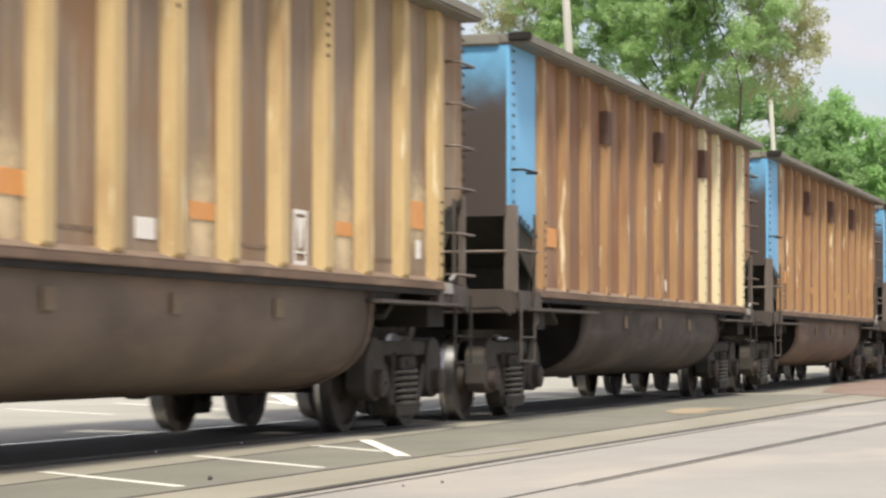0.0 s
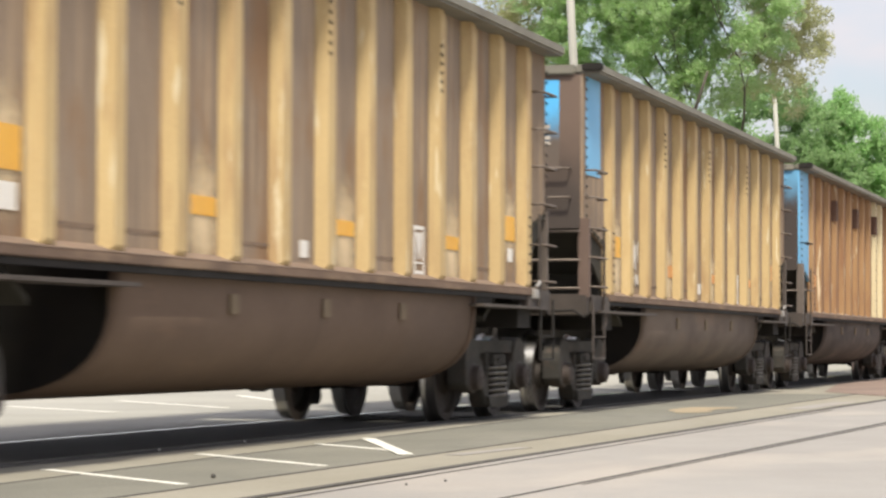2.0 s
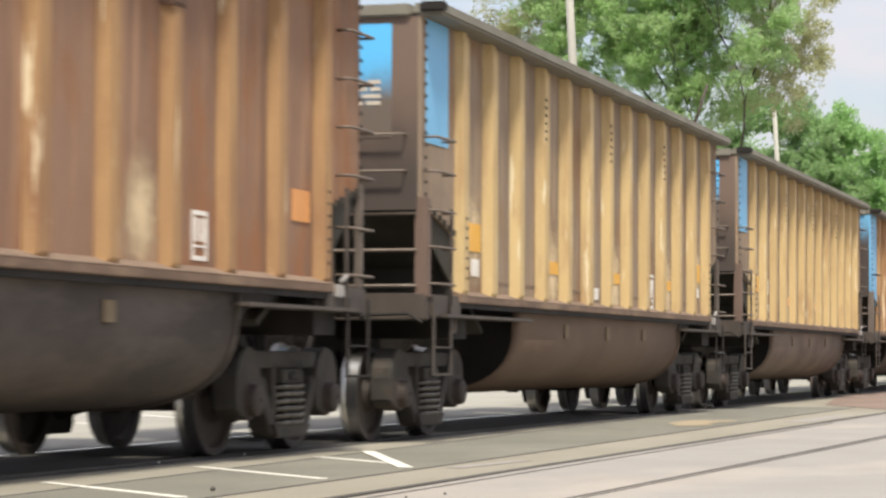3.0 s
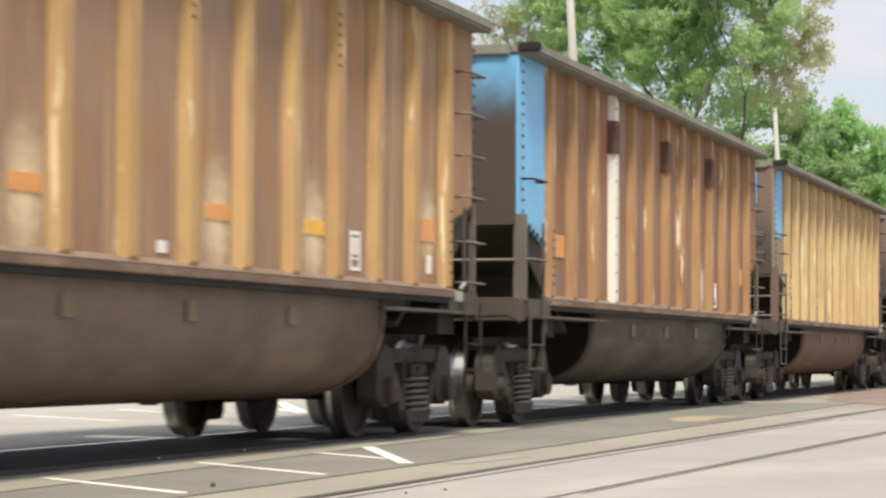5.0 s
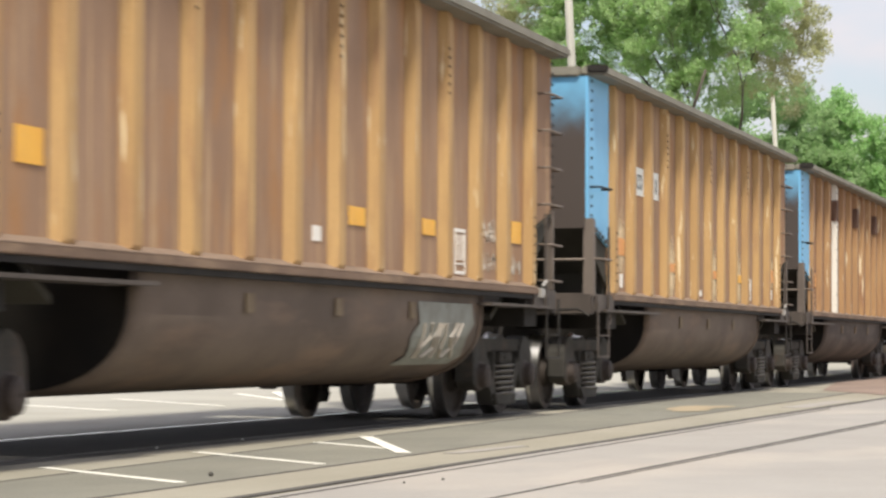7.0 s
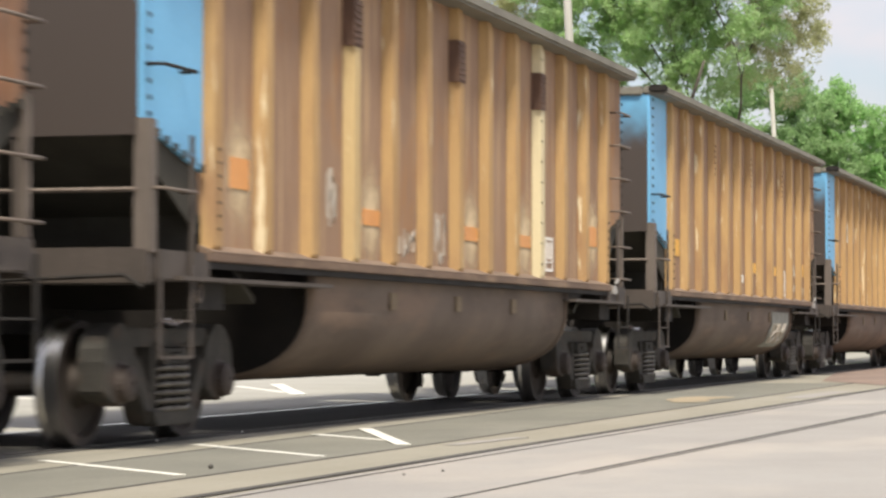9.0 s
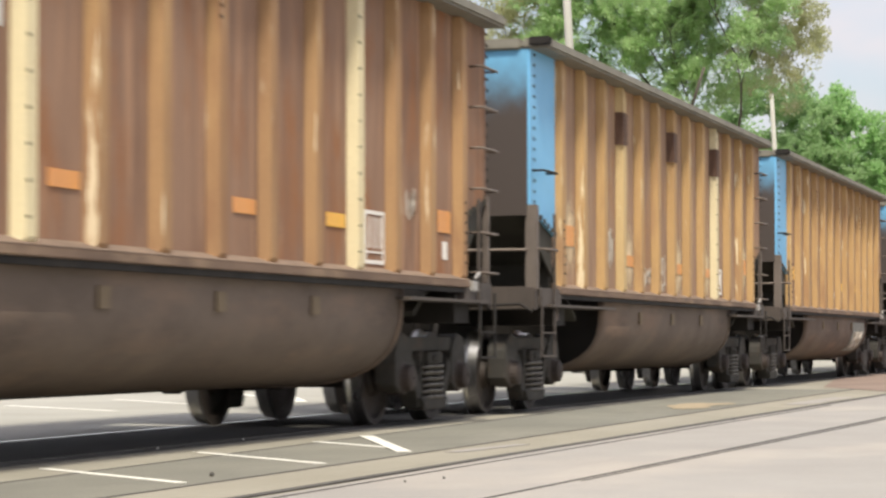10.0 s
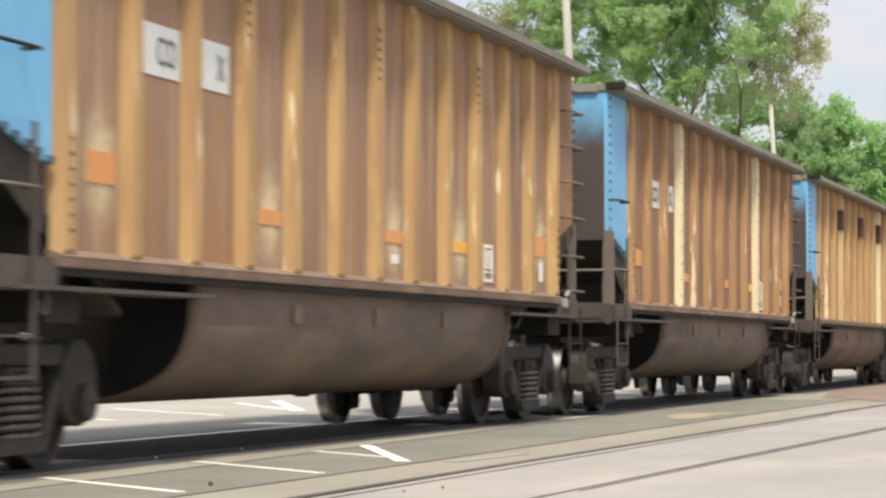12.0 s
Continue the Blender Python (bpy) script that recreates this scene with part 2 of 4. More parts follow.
GRILL = material("dark_vent_steel", (0.115, 0.066, 0.046), (0.17, 0.100, 0.068), 0.8, 0, (6, 6, 6), 50, 0.1)
ASPHALT = material("worn_grey_asphalt", (0.305, 0.282, 0.226), (0.232, 0.213, 0.165), 0.9, 0, (0.35, 0.9, 1), 28, 0.35, (0.3, 0.7), (0.27, 0.25, 0.21), (0.55, 0.75), (0.15, 1.2, 1), ((0.13, 0.122, 0.11), (0.12, 2.5, 1), 0.6, 0.75))
CONCRETE = material("pale_worn_concrete", (0.318, 0.300, 0.275), (0.268, 0.250, 0.228), 0.85, 0, (0.4, 0.6, 1), 35, 0.2, (0.3, 0.7), (0.385, 0.345, 0.300), (0.50, 0.70), (0.25, 0.5, 1), ((0.25, 0.23, 0.21), (0.1, 1.6, 1), 0.62, 0.8))
STALL = material("dark_stall_asphalt", (0.205, 0.197, 0.160), (0.155, 0.150, 0.125), 0.9, 0, (0.5, 0.9, 1), 30, 0.35, (0.3, 0.7), (0.235, 0.222, 0.185), (0.55, 0.75), (0.3, 1.0, 1))
LOT = material("pale_parking_asphalt", (0.36, 0.345, 0.30), (0.29, 0.28, 0.245), 0.9, 0, (0.5, 0.5, 1), 30, 0.2)
SEAM = material("dark_road_seam", (0.060, 0.055, 0.050), (0.095, 0.088, 0.078), 0.9, 0, (1.5, 6, 1), 40, 0.3)
LINE = material("white_road_paint", (0.80, 0.78, 0.71), (0.66, 0.64, 0.57), 0.7, 0, (3, 3, 3), 40, 0.1, third=(0.36, 0.34, 0.30), third_at=(0.68, 0.85), third_scale=(6, 6, 6))
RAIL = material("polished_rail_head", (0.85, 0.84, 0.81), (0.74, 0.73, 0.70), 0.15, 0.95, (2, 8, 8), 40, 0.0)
RAIL_SHADED = material("shaded_rail_head", (0.12, 0.11, 0.10), (0.08, 0.072, 0.065), 0.55, 0.5, (2, 8, 8), 40, 0.1)
TREAD = material("polished_wheel_tread", (0.50, 0.49, 0.47), (0.36, 0.35, 0.34), 0.30, 1.0, (3, 3, 3), 40, 0.05)
BED = material("train_shade_asphalt", (0.055, 0.052, 0.048), (0.085, 0.079, 0.07), 0.9, 0, (0.6, 2, 1), 30, 0.3)
BRICK = material("red_brown_paving", (0.26, 0.19, 0.15), (0.18, 0.13, 0.105), 0.9, 0, (1, 1, 1), 20, 0.3)
STAIN = material("ochre_road_stain", (0.36, 0.29, 0.19), (0.28, 0.24, 0.17), 0.9, 0, (1, 1, 1), 20, 0.2)
BARK = material("grey_brown_bark", (0.12, 0.105, 0.085), (0.08, 0.07, 0.056), 0.9, 0, (6, 6, 1.5), 30, 0.5)
POLE = material("weathered_pole", (0.42, 0.41, 0.36), (0.34, 0.33, 0.29), 0.8, 0, (6, 6, 0.5), 40, 0.2)


def leaf_material(name, a, b_, through_=0.35):
    m = bpy.data.materials.new(name)
    m.use_nodes = True
    nt = m.node_tree
    b = nt.nodes["Principled BSDF"]
    b.inputs["Roughness"].default_value = 0.6
    b.inputs["Specular IOR Level"].default_value = 0.25
    ge = nt.nodes.new("ShaderNodeNewGeometry")
    x = nt.nodes.new("ShaderNodeMixRGB")
    x.inputs["Color1"].default_value, x.inputs["Color2"].default_value = (*a, 1), (*b_, 1)
    nt.links.new(ge.outputs["Random Per Island"], x.inputs["Fac"])
    nt.links.new(x.outputs["Color"], b.inputs["Base Color"])
    tr = nt.nodes.new("ShaderNodeBsdfTranslucent")
    nt.links.new(x.outputs["Color"], tr.inputs["Color"])
    ms = nt.nodes.new("ShaderNodeMixShader")
    ms.inputs["Fac"].default_value = through_
    nt.links.new(b.outputs["BSDF"], ms.inputs[1])
    nt.links.new(tr.outputs["BSDF"], ms.inputs[2])
    nt.links.new(ms.outputs["Shader"], nt.nodes["Material Output"].inputs["Surface"])
    return m


LEAF = leaf_material("fresh_green_leaves", (0.35, 0.52, 0.22), (0.56, 0.70, 0.39), 0.74)
LEAF_OLIVE = leaf_material("olive_bronze_leaves", (0.40, 0.43, 0.21), (0.58, 0.57, 0.36), 0.62)
LEAF_FAR = leaf_material("dark_green_leaves", (0.26, 0.41, 0.17), (0.39, 0.53, 0.27), 0.62)
LEAF_BRIGHT = leaf_material("bright_green_leaves", (0.30, 0.50, 0.19), (0.46, 0.65, 0.31), 0.62)


# ---- mesh helpers ----
class Shape:
    """Vertices and faces gathered piece by piece."""

    def __init__(self):
        self.v, self.f = [], []

    def add(self, vs, fs):
        n = len(self.v)
        self.v += [tuple(p) for p in vs]
        self.f += [tuple(i + n for i in f) for f in fs]
        return self

    def box(self, x0, x1, y0, y1, z0, z1):
        vs = [(x, y, z) for x in (x0, x1) for y in (y0, y1) for z in (z0, z1)]
        return self.add(vs, [(0, 1, 3, 2), (4, 6, 7, 5), (0, 4, 5, 1), (2, 3, 7, 6), (0, 2, 6, 4), (1, 5, 7, 3)])

    def prism(self, poly, y0, y1):
        """An outline in x and z, given thickness in y."""
        n = len(poly)
        vs = [(x, y0, z) for x, z in poly] + [(x, y1, z) for x, z in poly]
        fs = [tuple(range(n)), tuple(range(2 * n - 1, n - 1, -1))]
        fs += [(i, i + n, (i + 1) % n + n, (i + 1) % n) for i in range(n)]
        return self.add(vs, fs)

    def prism_x(self, poly, x0, x1):
        n = len(poly)
        vs = [(x0, y, z) for y, z in poly] + [(x1, y, z) for y, z in poly]
        fs = [tuple(range(n)), tuple(range(2 * n - 1, n - 1, -1))]
        fs += [(i, i + n, (i + 1) % n + n, (i + 1) % n) for i in range(n)]
        return self.add(vs, fs)

    def beam(self, a, b, w, y0, y1):
        """A bar in the x-z plane from a to b."""
        d = Vector((b[0] - a[0], b[1] - a[1])).normalized()
        nx, nz = -d.y * w / 2, d.x * w / 2
        return self.prism([(a[0] + nx, a[1] + nz), (b[0] + nx, b[1] + nz), (b[0] - nx, b[1] - nz), (a[0] - nx, a[1] - nz)], y0, y1)

    def tube(self, pts, r, n=6, radii=None):
        pts = [Vector(p) for p in pts]
        rings = []
        for i, p in enumerate(pts):
            d = (pts[min(i + 1, len(pts) - 1)] - pts[max(i - 1, 0)]).normalized()
            u = d.orthogonal().normalized() if abs(d.z) < 0.95 else Vector((1, 0, 0))
            if abs(d.z) < 0.95:
                u = d.cross(Vector((0, 0, 1))).normalized()
            w = d.cross(u).normalized()
            rr = radii[i] if radii else r
            rings.append([p + (u * math.cos(2 * math.pi * k / n) + w * math.sin(2 * math.pi * k / n)) * rr for k in range(n)])
        vs = [q for ring in rings for q in ring]
        fs = [(i * n + k, i * n + (k + 1) % n, (i + 1) * n + (k + 1) % n, (i + 1) * n + k) for i in range(len(pts) - 1) for k in range(n)]
        fs += [tuple(range(n - 1, -1, -1)), tuple(range((len(pts) - 1) * n, len(pts) * n))]
        return self.add(vs, fs)

    def lathe_y(self, profile, n=28, cx=0.0, cz=0.0):
        """A closed ring of (y, radius) points turned about the y axis."""
        k = len(profile)
        vs = [(cx + r * math.cos(2 * math.pi * i / n), y, cz + r * math.sin(2 * math.pi * i / n)) for i in range(n) for y, r in profile]
        fs = [(i * k + j, i * k + (j + 1) % k, ((i + 1) % n) * k + (j + 1) % k, ((i + 1) % n) * k + j) for i in range(n) for j in range(k)]
        return self.add(vs, fs)

    def mesh(self, name, bevel=0.0, smooth=False, fix=True):
        me = bpy.data.meshes.new(name)
        me.from_pydata(self.v, [], self.f)
        if fix:
            bm = bmesh.new()
            bm.from_mesh(me)
            if bevel:
                bmesh.ops.bevel(bm, geom=[e for e in bm.edges if len(e.link_faces) == 2 and e.calc_face_angle(0) > 0.5], offset=bevel, segments=2, affect="EDGES", clamp_overlap=True)
            bmesh.ops.recalc_face_normals(bm, faces=bm.faces)
            bm.to_mesh(me)
            bm.free()
        if smooth:
            me.polygons.foreach_set("use_smooth", [True] * len(me.polygons))
        me.materials.append(None)
        return me


MESHES = {}


def shared(key, make, **kw):
    """One mesh for all alike pieces."""
    if key not in MESHES:
        MESHES[key] = make().mesh(key, **kw)
    return MESHES[key]


def part(name, me, mat, parent=None, label="", at=(0, 0, 0)):
    ob = new(name, me)
    if me.materials and len(ob.material_slots):
        ob.material_slots[0].link = "OBJECT"
        ob.material_slots[0].material = mat
    ob.location = at
    if parent:
        ob.parent = parent
    if label:
        ob["label"] = label
    if name in ("riveted_edge", "graffiti", "panel_seam"):
        ob["kind"] = "stuff"
    return ob


def piece(name, shape, mat, label, kind="structure", category="", **kw):
    ob = part(name, shape.mesh(name, **kw), mat)
    return tagged(ob, label, category, kind=kind)


# ---- ground, street and track ----
YC = 7.86                     # the track's middle line
GAUGE = 1.435 / 2 + 0.035     # to a rail head's middle


def build_ground():
    s = Shape()
    xs, ys = [-3000, -60, 0, 20, 60, 130, 3000], [-3000, -40, 7.0, 8.75, 20.0, 60.0, 3000]
    n = len(ys)
    s.add([(x, y, 0.0) for x in xs for y in ys], [(i * n + j, (i + 1) * n + j, (i + 1) * n + j + 1, i * n + j + 1) for i in range(len(xs) - 1) for j in range(n - 1)])
    piece("ground", s, ASPHALT, "worn grey street asphalt around the track", category="ground", fix=False)

    def strip(name, a, b, w, mat, label, z=0.004, wide=None):
        a, b = Vector(a), Vector(b)
        d = (b - a).normalized()
        n_ = Vector((-d.y, d.x)) * w / 2
        m_ = Vector((-d.y, d.x)) * (wide or w) / 2
        k = 5                                     # slightly uneven edges
        vs, fs = [], []
        for i in range(k + 1):
            u = i / k
            p, o = a.lerp(b, u), n_.lerp(m_, u)
            wob = 1 + (random.uniform(-0.12, 0.12) if 0 < i < k else 0)
            vs += [(*(p + o * wob), z), (*(p - o * wob), z), (*(p + o * wob), z - 0.003), (*(p - o * wob), z - 0.003)]
        for i in range(k):
            q = i * 4
            fs += [(q, q + 1, q + 5, q + 4), (q, q + 4, q + 6, q + 2), (q + 1, q + 3, q + 7, q + 5)]
        fs += [(0, 2, 3, 1), (k * 4, k * 4 + 1, k * 4 + 3, k * 4 + 2)]
        return piece(name, Shape().add(vs, fs), mat, label)

    # the pale lane beside the track, with its joints
    lane = Shape().add([(-60, 4.42, 0.004), (-60, -9, 0.004), (130, -9, 0.004), (130, 3.0, 0.004), (33, 4.16, 0.004), (20, 4.32, 0.004)], [(0, 1, 2, 3, 4, 5)])
    piece("road", lane, CONCRETE, "pale worn concrete driving lane beside the track", fix=False)
    strip("road_seam", (-10, 4.62), (11.79, 4.42), 0.075, SEAM, "dark tarred seam along the lane's edge", 0.008)
    strip("road_seam", (11.79, 4.42), (33, 4.18), 0.075, SEAM, "dark tarred seam along the lane's edge", 0.008, wide=0.13)
    strip("road_seam", (33, 4.18), (60, 3.85), 0.13, SEAM, "dark tarred seam along the lane's edge", 0.008)
    strip("road_seam", (4, 3.46), (12.15, 3.25), 0.022, SEAM, "thin dark joint in the concrete lane", 0.008)
    strip("road_seam", (12.15, 3.25), (30, 2.78), 0.022, SEAM, "thin dark joint in the concrete lane", 0.008, wide=0.06)
    strip("road_seam", (13.5, 3.16), (26, 2.80), 0.010, SEAM, "hairline crack in the concrete lane", 0.008, wide=0.03)
    strip("road_seam", (6, 4.30), (30, 4.06), 0.014, SEAM, "hairline crack in the concrete lane", 0.008, wide=0.03)
    strip("road_seam", (5, 5.12), (17, 5.03), 0.030, SEAM, "faint asphalt joint beside the stalls", 0.004)
    strip("road_seam", (17, 5.03), (45, 5.10), 0.030, SEAM, "faint asphalt joint beside the stalls", 0.004, wide=0.06)
    strip("road_seam", (5, 5.95), (15.59, 6.22), 0.03, SEAM, "faint asphalt joint beside the rail", 0.0042)
    strip("road_seam", (15.59, 6.22), (45, 7.05), 0.03, SEAM, "faint asphalt joint beside the rail", 0.0042, wide=0.08)
    stall = Shape().add([(-20, 5.6, 0.002), (-20, 5.13, 0.002), (17, 5.04, 0.002), (40, 5.09, 0.002), (40, 6.90, 0.002), (15.59, 6.22, 0.002), (5, 5.95, 0.002), (-20, 5.62, 0.002)], [tuple(range(8))])
    piece("pavement", stall, STALL, "darker worn asphalt of the painted stalls", fix=False)
    # angled stall lines beside the near rail
    for k in range(3):
        strip("road_marking", (11.8 - 2.35 * k, 6.6), (10.6 - 2.35 * k, 5.2), 0.075, LINE, "angled white painted stall line", 0.005)
    strip("road_marking", (14.14, 6.58), (12.90, 5.21), 0.075, LINE, "angled white painted stall line", 0.005)
    strip("road_marking", (16.49, 6.54), (15.15, 5.19), 0.075, LINE, "angled white painted stall line", 0.005)
    strip("road_marking", (18.44, 6.35), (17.45, 5.42), 0.075, LINE, "angled white painted stall line", 0.005)
    strip("road_marking", (19.56, 6.32), (16.80, 5.16), 0.11, LINE, "broad white painted stroke", 0.009)
    strip("road_marking", (16.9, 4.85), (18.3, 4.72), 0.12, CONCRETE, "worn pale paint remnant", 0.005)
    strip("road_marking", (30.5, 4.55), (34.5, 4.5), 0.3, CONCRETE, "worn pale paint remnant", 0.005)
    # sandy stain
    st = Shape()
    for k in range(9):
        cx, cy, r = 29.6 + random.uniform(-1.2, 1.2), 5.55 + random.uniform(-0.2, 0.2), random.uniform(0.12, 0.3)
        st.add([(cx + r * 2.2 * math.cos(a), cy + r * 0.8 * math.sin(a), 0.0045 + k * 0.0004) for a in [i * math.pi / 5 for i in range(10)]], [tuple(range(10))])
    tagged(piece("road_stain", st, STAIN, "ochre sandy stain on the asphalt", fix=False), kind="stuff")
    # pebbles and a lump of coal on the asphalt
    for x, y, r in ((13.56, 5.29, 0.014), (13.2, 4.05, 0.007), (13.6, 3.95, 0.008), (16.9, 7.0, 0.010), (18.6, 7.0, 0.009)):
        sh = Shape().lathe_y([(-r, r * 0.3), (-r * 0.5, r), (r * 0.4, r * 1.1), (r, r * 0.4)], 7)
        sh.add([], [])
        ob = part("pebble", sh.mesh("pebble", smooth=True), SEAM if y < 6 else BRIGHT)
        ob.location = (x, y, r * 0.9)
        tagged(ob, "small stone lying on the street", "stone")
    # bed between the rails, the train's shade painted into its colour
    strip("track_bed", (-60, YC - 0.11), (160, YC - 0.11), 1.58, BED, "asphalt between the rails, darkened for the train's shade", 0.0035)
    # far side: the parking strip and its angled stalls
    lot = Shape().add([(-20, 8.72, 0.0035), (120, 8.72, 0.0035), (120, 22, 0.0035), (-20, 22, 0.0035)], [(0, 1, 2, 3)])
    piece("pavement", lot, LOT, "pale parking strip on the far side", fix=False)
    strip("road_marking", (23.2, 13.9), (21.3, 11.6), 0.12, LINE, "angled white stall line on the parking strip", 0.008)
    strip("road_marking", (28.13, 13.57), (26.11, 11.32), 0.12, LINE, "angled white stall line on the parking strip", 0.008)
    strip("road_marking", (31.4, 13.6), (28.46, 10.96), 0.12, LINE, "angled white stall line on the parking strip", 0.008)
    strip("road_marking", (35.31, 13.38), (31.6, 11.3), 0.12, LINE, "angled white stall line on the parking strip", 0.008)
    strip("road_marking", (36.70, 13.26), (30.49, 10.73), 0.20, LINE, "broad white stroke on the parking strip", 0.012)
    # paved crossing far down the street
    br = Shape().add([(42.0, 5.8, 0.006), (38.5, 4.4, 0.006), (58, 0.5, 0.006), (75, 6.9, 0.006), (52, 6.9, 0.006)], [(0, 1, 2, 3, 4)])
    piece("pavement", br, BRICK, "red-brown paved crossing down the street", fix=False)
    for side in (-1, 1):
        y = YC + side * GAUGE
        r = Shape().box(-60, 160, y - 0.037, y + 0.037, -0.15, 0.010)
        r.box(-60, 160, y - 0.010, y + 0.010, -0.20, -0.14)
        # the near rail's darker colour stands for the train's shade on it
        tagged(part("rail", r.mesh("rail", bevel=0.006), RAIL if side > 0 else RAIL_SHADED), "polished steel rail set in the street", "rail", kind="structure")


build_ground()

# ---- the coal cars ----
RIB_LEFT, RIB_STEP = -6.125, 1.0208        # first rib's middle, and the step between the thirteen ribs
X_REAR, X_FRONT = -7.33, 7.06             # end walls
Z_SILL, Z_TOP = 1.22, 3.87
W = 1.50                                  # half width over the ribs
YS = -1.36                                # the near side sheet


def rib_shape(z0=1.39, z1=3.758, wide=1.0, deep=1.0):
    """A hat-section side stake with a sloped foot."""
    s = Shape()
    plan = [(-0.135, YS), (-0.085, YS - 0.118), (0.075, YS - 0.125), (0.12, YS)]
    foot = [(-0.145, YS), (-0.095, YS - 0.085), (0.08, YS - 0.09), (0.13, YS)]
    plan, foot = ([(x * wide, YS + (y - YS) * deep) for x, y in o] for o in (plan, foot))
    levels = [(z0, foot), (z0 + 0.045, plan), (z1 - 0.10, plan), (z1, [(x * 0.95, YS + (y - YS) * 0.80) for x, y in plan])]
    vs = [(x, y, z) for z, pl in levels for x, y in pl]
    fs = [(a * 4 + k, a * 4 + k + 1, a * 4 + 5 + k, a * 4 + 4 + k) for a in range(3) for k in range(3)]
    fs += [(0, 3, 2, 1), (12, 13, 14, 15)]
    fs += [(a * 4 + 3, a * 4, a * 4 + 4, a * 4 + 7) for a in range(3)]
    return s.add(vs, fs)


def rivet_row(n, z0, z1, x, y, r=0.018):
    s = Shape()
    for i in range(n):
        z = z0 + (z1 - z0) * i / (n - 1)
        ring = [(x + r * math.cos(a), y, z + r * math.sin(a)) for a in [k * math.pi / 3 for k in range(6)]]
        top = [(x + r * 0.5 * math.cos(a), y - 0.014, z + r * 0.5 * math.sin(a)) for a in [k * math.pi / 3 for k in range(6)]]
        s.add(ring + top, [(k, (k + 1) % 6, 6 + (k + 1) % 6, 6 + k) for k in range(6)] + [(6, 7, 8, 9, 10, 11)])
    return s


def grill_shape():
    s = Shape().box(-0.125, 0.10, YS - 0.098, YS, 3.08, 3.46)
    for i in range(7):
        z = 3.10 + i * 0.052
        s.box(-0.115, 0.09, YS - 0.108, YS - 0.09, z, z + 0.024)
    return s


def tub_section(k=1.0):
    """Half the tub's outline in y and z, drawn in by k towards its middle."""
    hw, z_bot, n = 1.38, 0.40, 22
    sec = []
    for i in range(n + 1):
        a = math.pi * i / n
        c, sn = math.cos(a), math.sin(a)
        sec.append((-hw * math.copysign(abs(c) ** 0.66, c), 1.14 - (1.14 - z_bot) * abs(sn) ** 0.72))
    sec = [(-hw, 1.30)] + sec + [(hw, 1.30)]
    return [(y * k, 1.0 + (z - 1.0) * (k if z < 1.0 else 1)) for y, z in sec]


def tub_shape():
    """The round-bottomed tub between the trucks, its ends turned in on a radius."""
    s = Shape()
    stations = [(-3.92, 0.962), (-3.905, 0.985), (-3.87, 1.0), (-2.1, 1.0), (0.1, 1.0), (2.2, 1.0), (4.34, 1.0)]
    rings = [[(x, y, z) for y, z in tub_section(k)] for x, k in stations]
    m, k = len(rings), len(rings[0])
    s.add([p for r in rings for p in r], [(i * k + j, i * k + j + 1, (i + 1) * k + j + 1, (i + 1) * k + j) for i in range(m - 1) for j in range(k - 1)] + [tuple(range(k)), tuple(range(m * k - 1, (m - 1) * k - 1, -1))])
    return s


def tub_rim(x):
    s = Shape()
    hw, z_bot, n = 1.40, 0.38, 22
    sec = [(-hw, 1.24)]
    for i in range(n + 1):
        a = math.pi * i / n
        c, sn = math.cos(a), math.sin(a)
        sec.append((-hw * math.copysign(abs(c) ** 0.66, c), 1.14 - (1.14 - z_bot) * abs(sn) ** 0.72))
    sec += [(hw, 1.24)]
    s.prism_x(sec, x - 0.02, x + 0.02)
    return s


def bay_shape(rear):
    """The side sheet beyond the last rib, cut on a slope over the end platform."""
    if rear:
        return Shape().prism([(X_REAR, 2.14), (-6.28, 1.88), (-6.28, 3.76), (X_REAR, 3.76)], YS - 0.03, YS)
    return Shape().prism([(6.28, 1.93), (X_FRONT, 2.14), (X_FRONT, 3.76), (6.28, 3.76)], YS - 0.03, YS)


def side_frame_shape():
    """A cast side frame: shouldered ends over the bearings, two windows and a basket for the springs."""
    s = Shape()
    y0, y1 = -0.07, 0.07
    s.beam((-0.70, 0.76), (0.70, 0.76), 0.13, y0, y1)
    s.beam((-0.62, 0.60), (-0.34, 0.22), 0.15, y0 - 0.015, y1 + 0.01).beam((0.62, 0.60), (0.34, 0.22), 0.15, y0 - 0.015, y1 + 0.01)
    s.prism([(-0.42, 0.27), (-0.34, 0.16), (0.34, 0.16), (0.42, 0.27)], y0 - 0.05, y1 + 0.02)
    s.beam((-0.305, 0.25), (-0.285, 0.74), 0.085, y0, y1).beam((0.305, 0.25), (0.285, 0.74), 0.085, y0, y1)
    for x in (-0.89, 0.89):
        hump = [(x + 0.27 * math.cos(a), 0.60 + 0.26 * math.sin(a)) for a in [math.radians(20 * k) for k in range(10)]]
        s.prism(hump + [(x - 0.26, 0.40), (x - 0.14, 0.33), (x + 0.14, 0.33), (x + 0.26, 0.40)], y0 - 0.02, y1 + 0.03)
    s.box(-0.235, 0.235, y0 - 0.05, y1 + 0.05, 0.575, 0.685)
    s.box(-0.10, 0.10, y0 - 0.065, y0 - 0.045, 0.60, 0.66)
    return s


def spring_shape():
    pts = [(0.082 * math.cos(a), 0.082 * math.sin(a), 0.235 + 0.335 * i / 54) for i, a in ((i, i * 2 * math.pi / 9.0) for i in range(55))]
    return Shape().tube(pts, 0.019, 5)


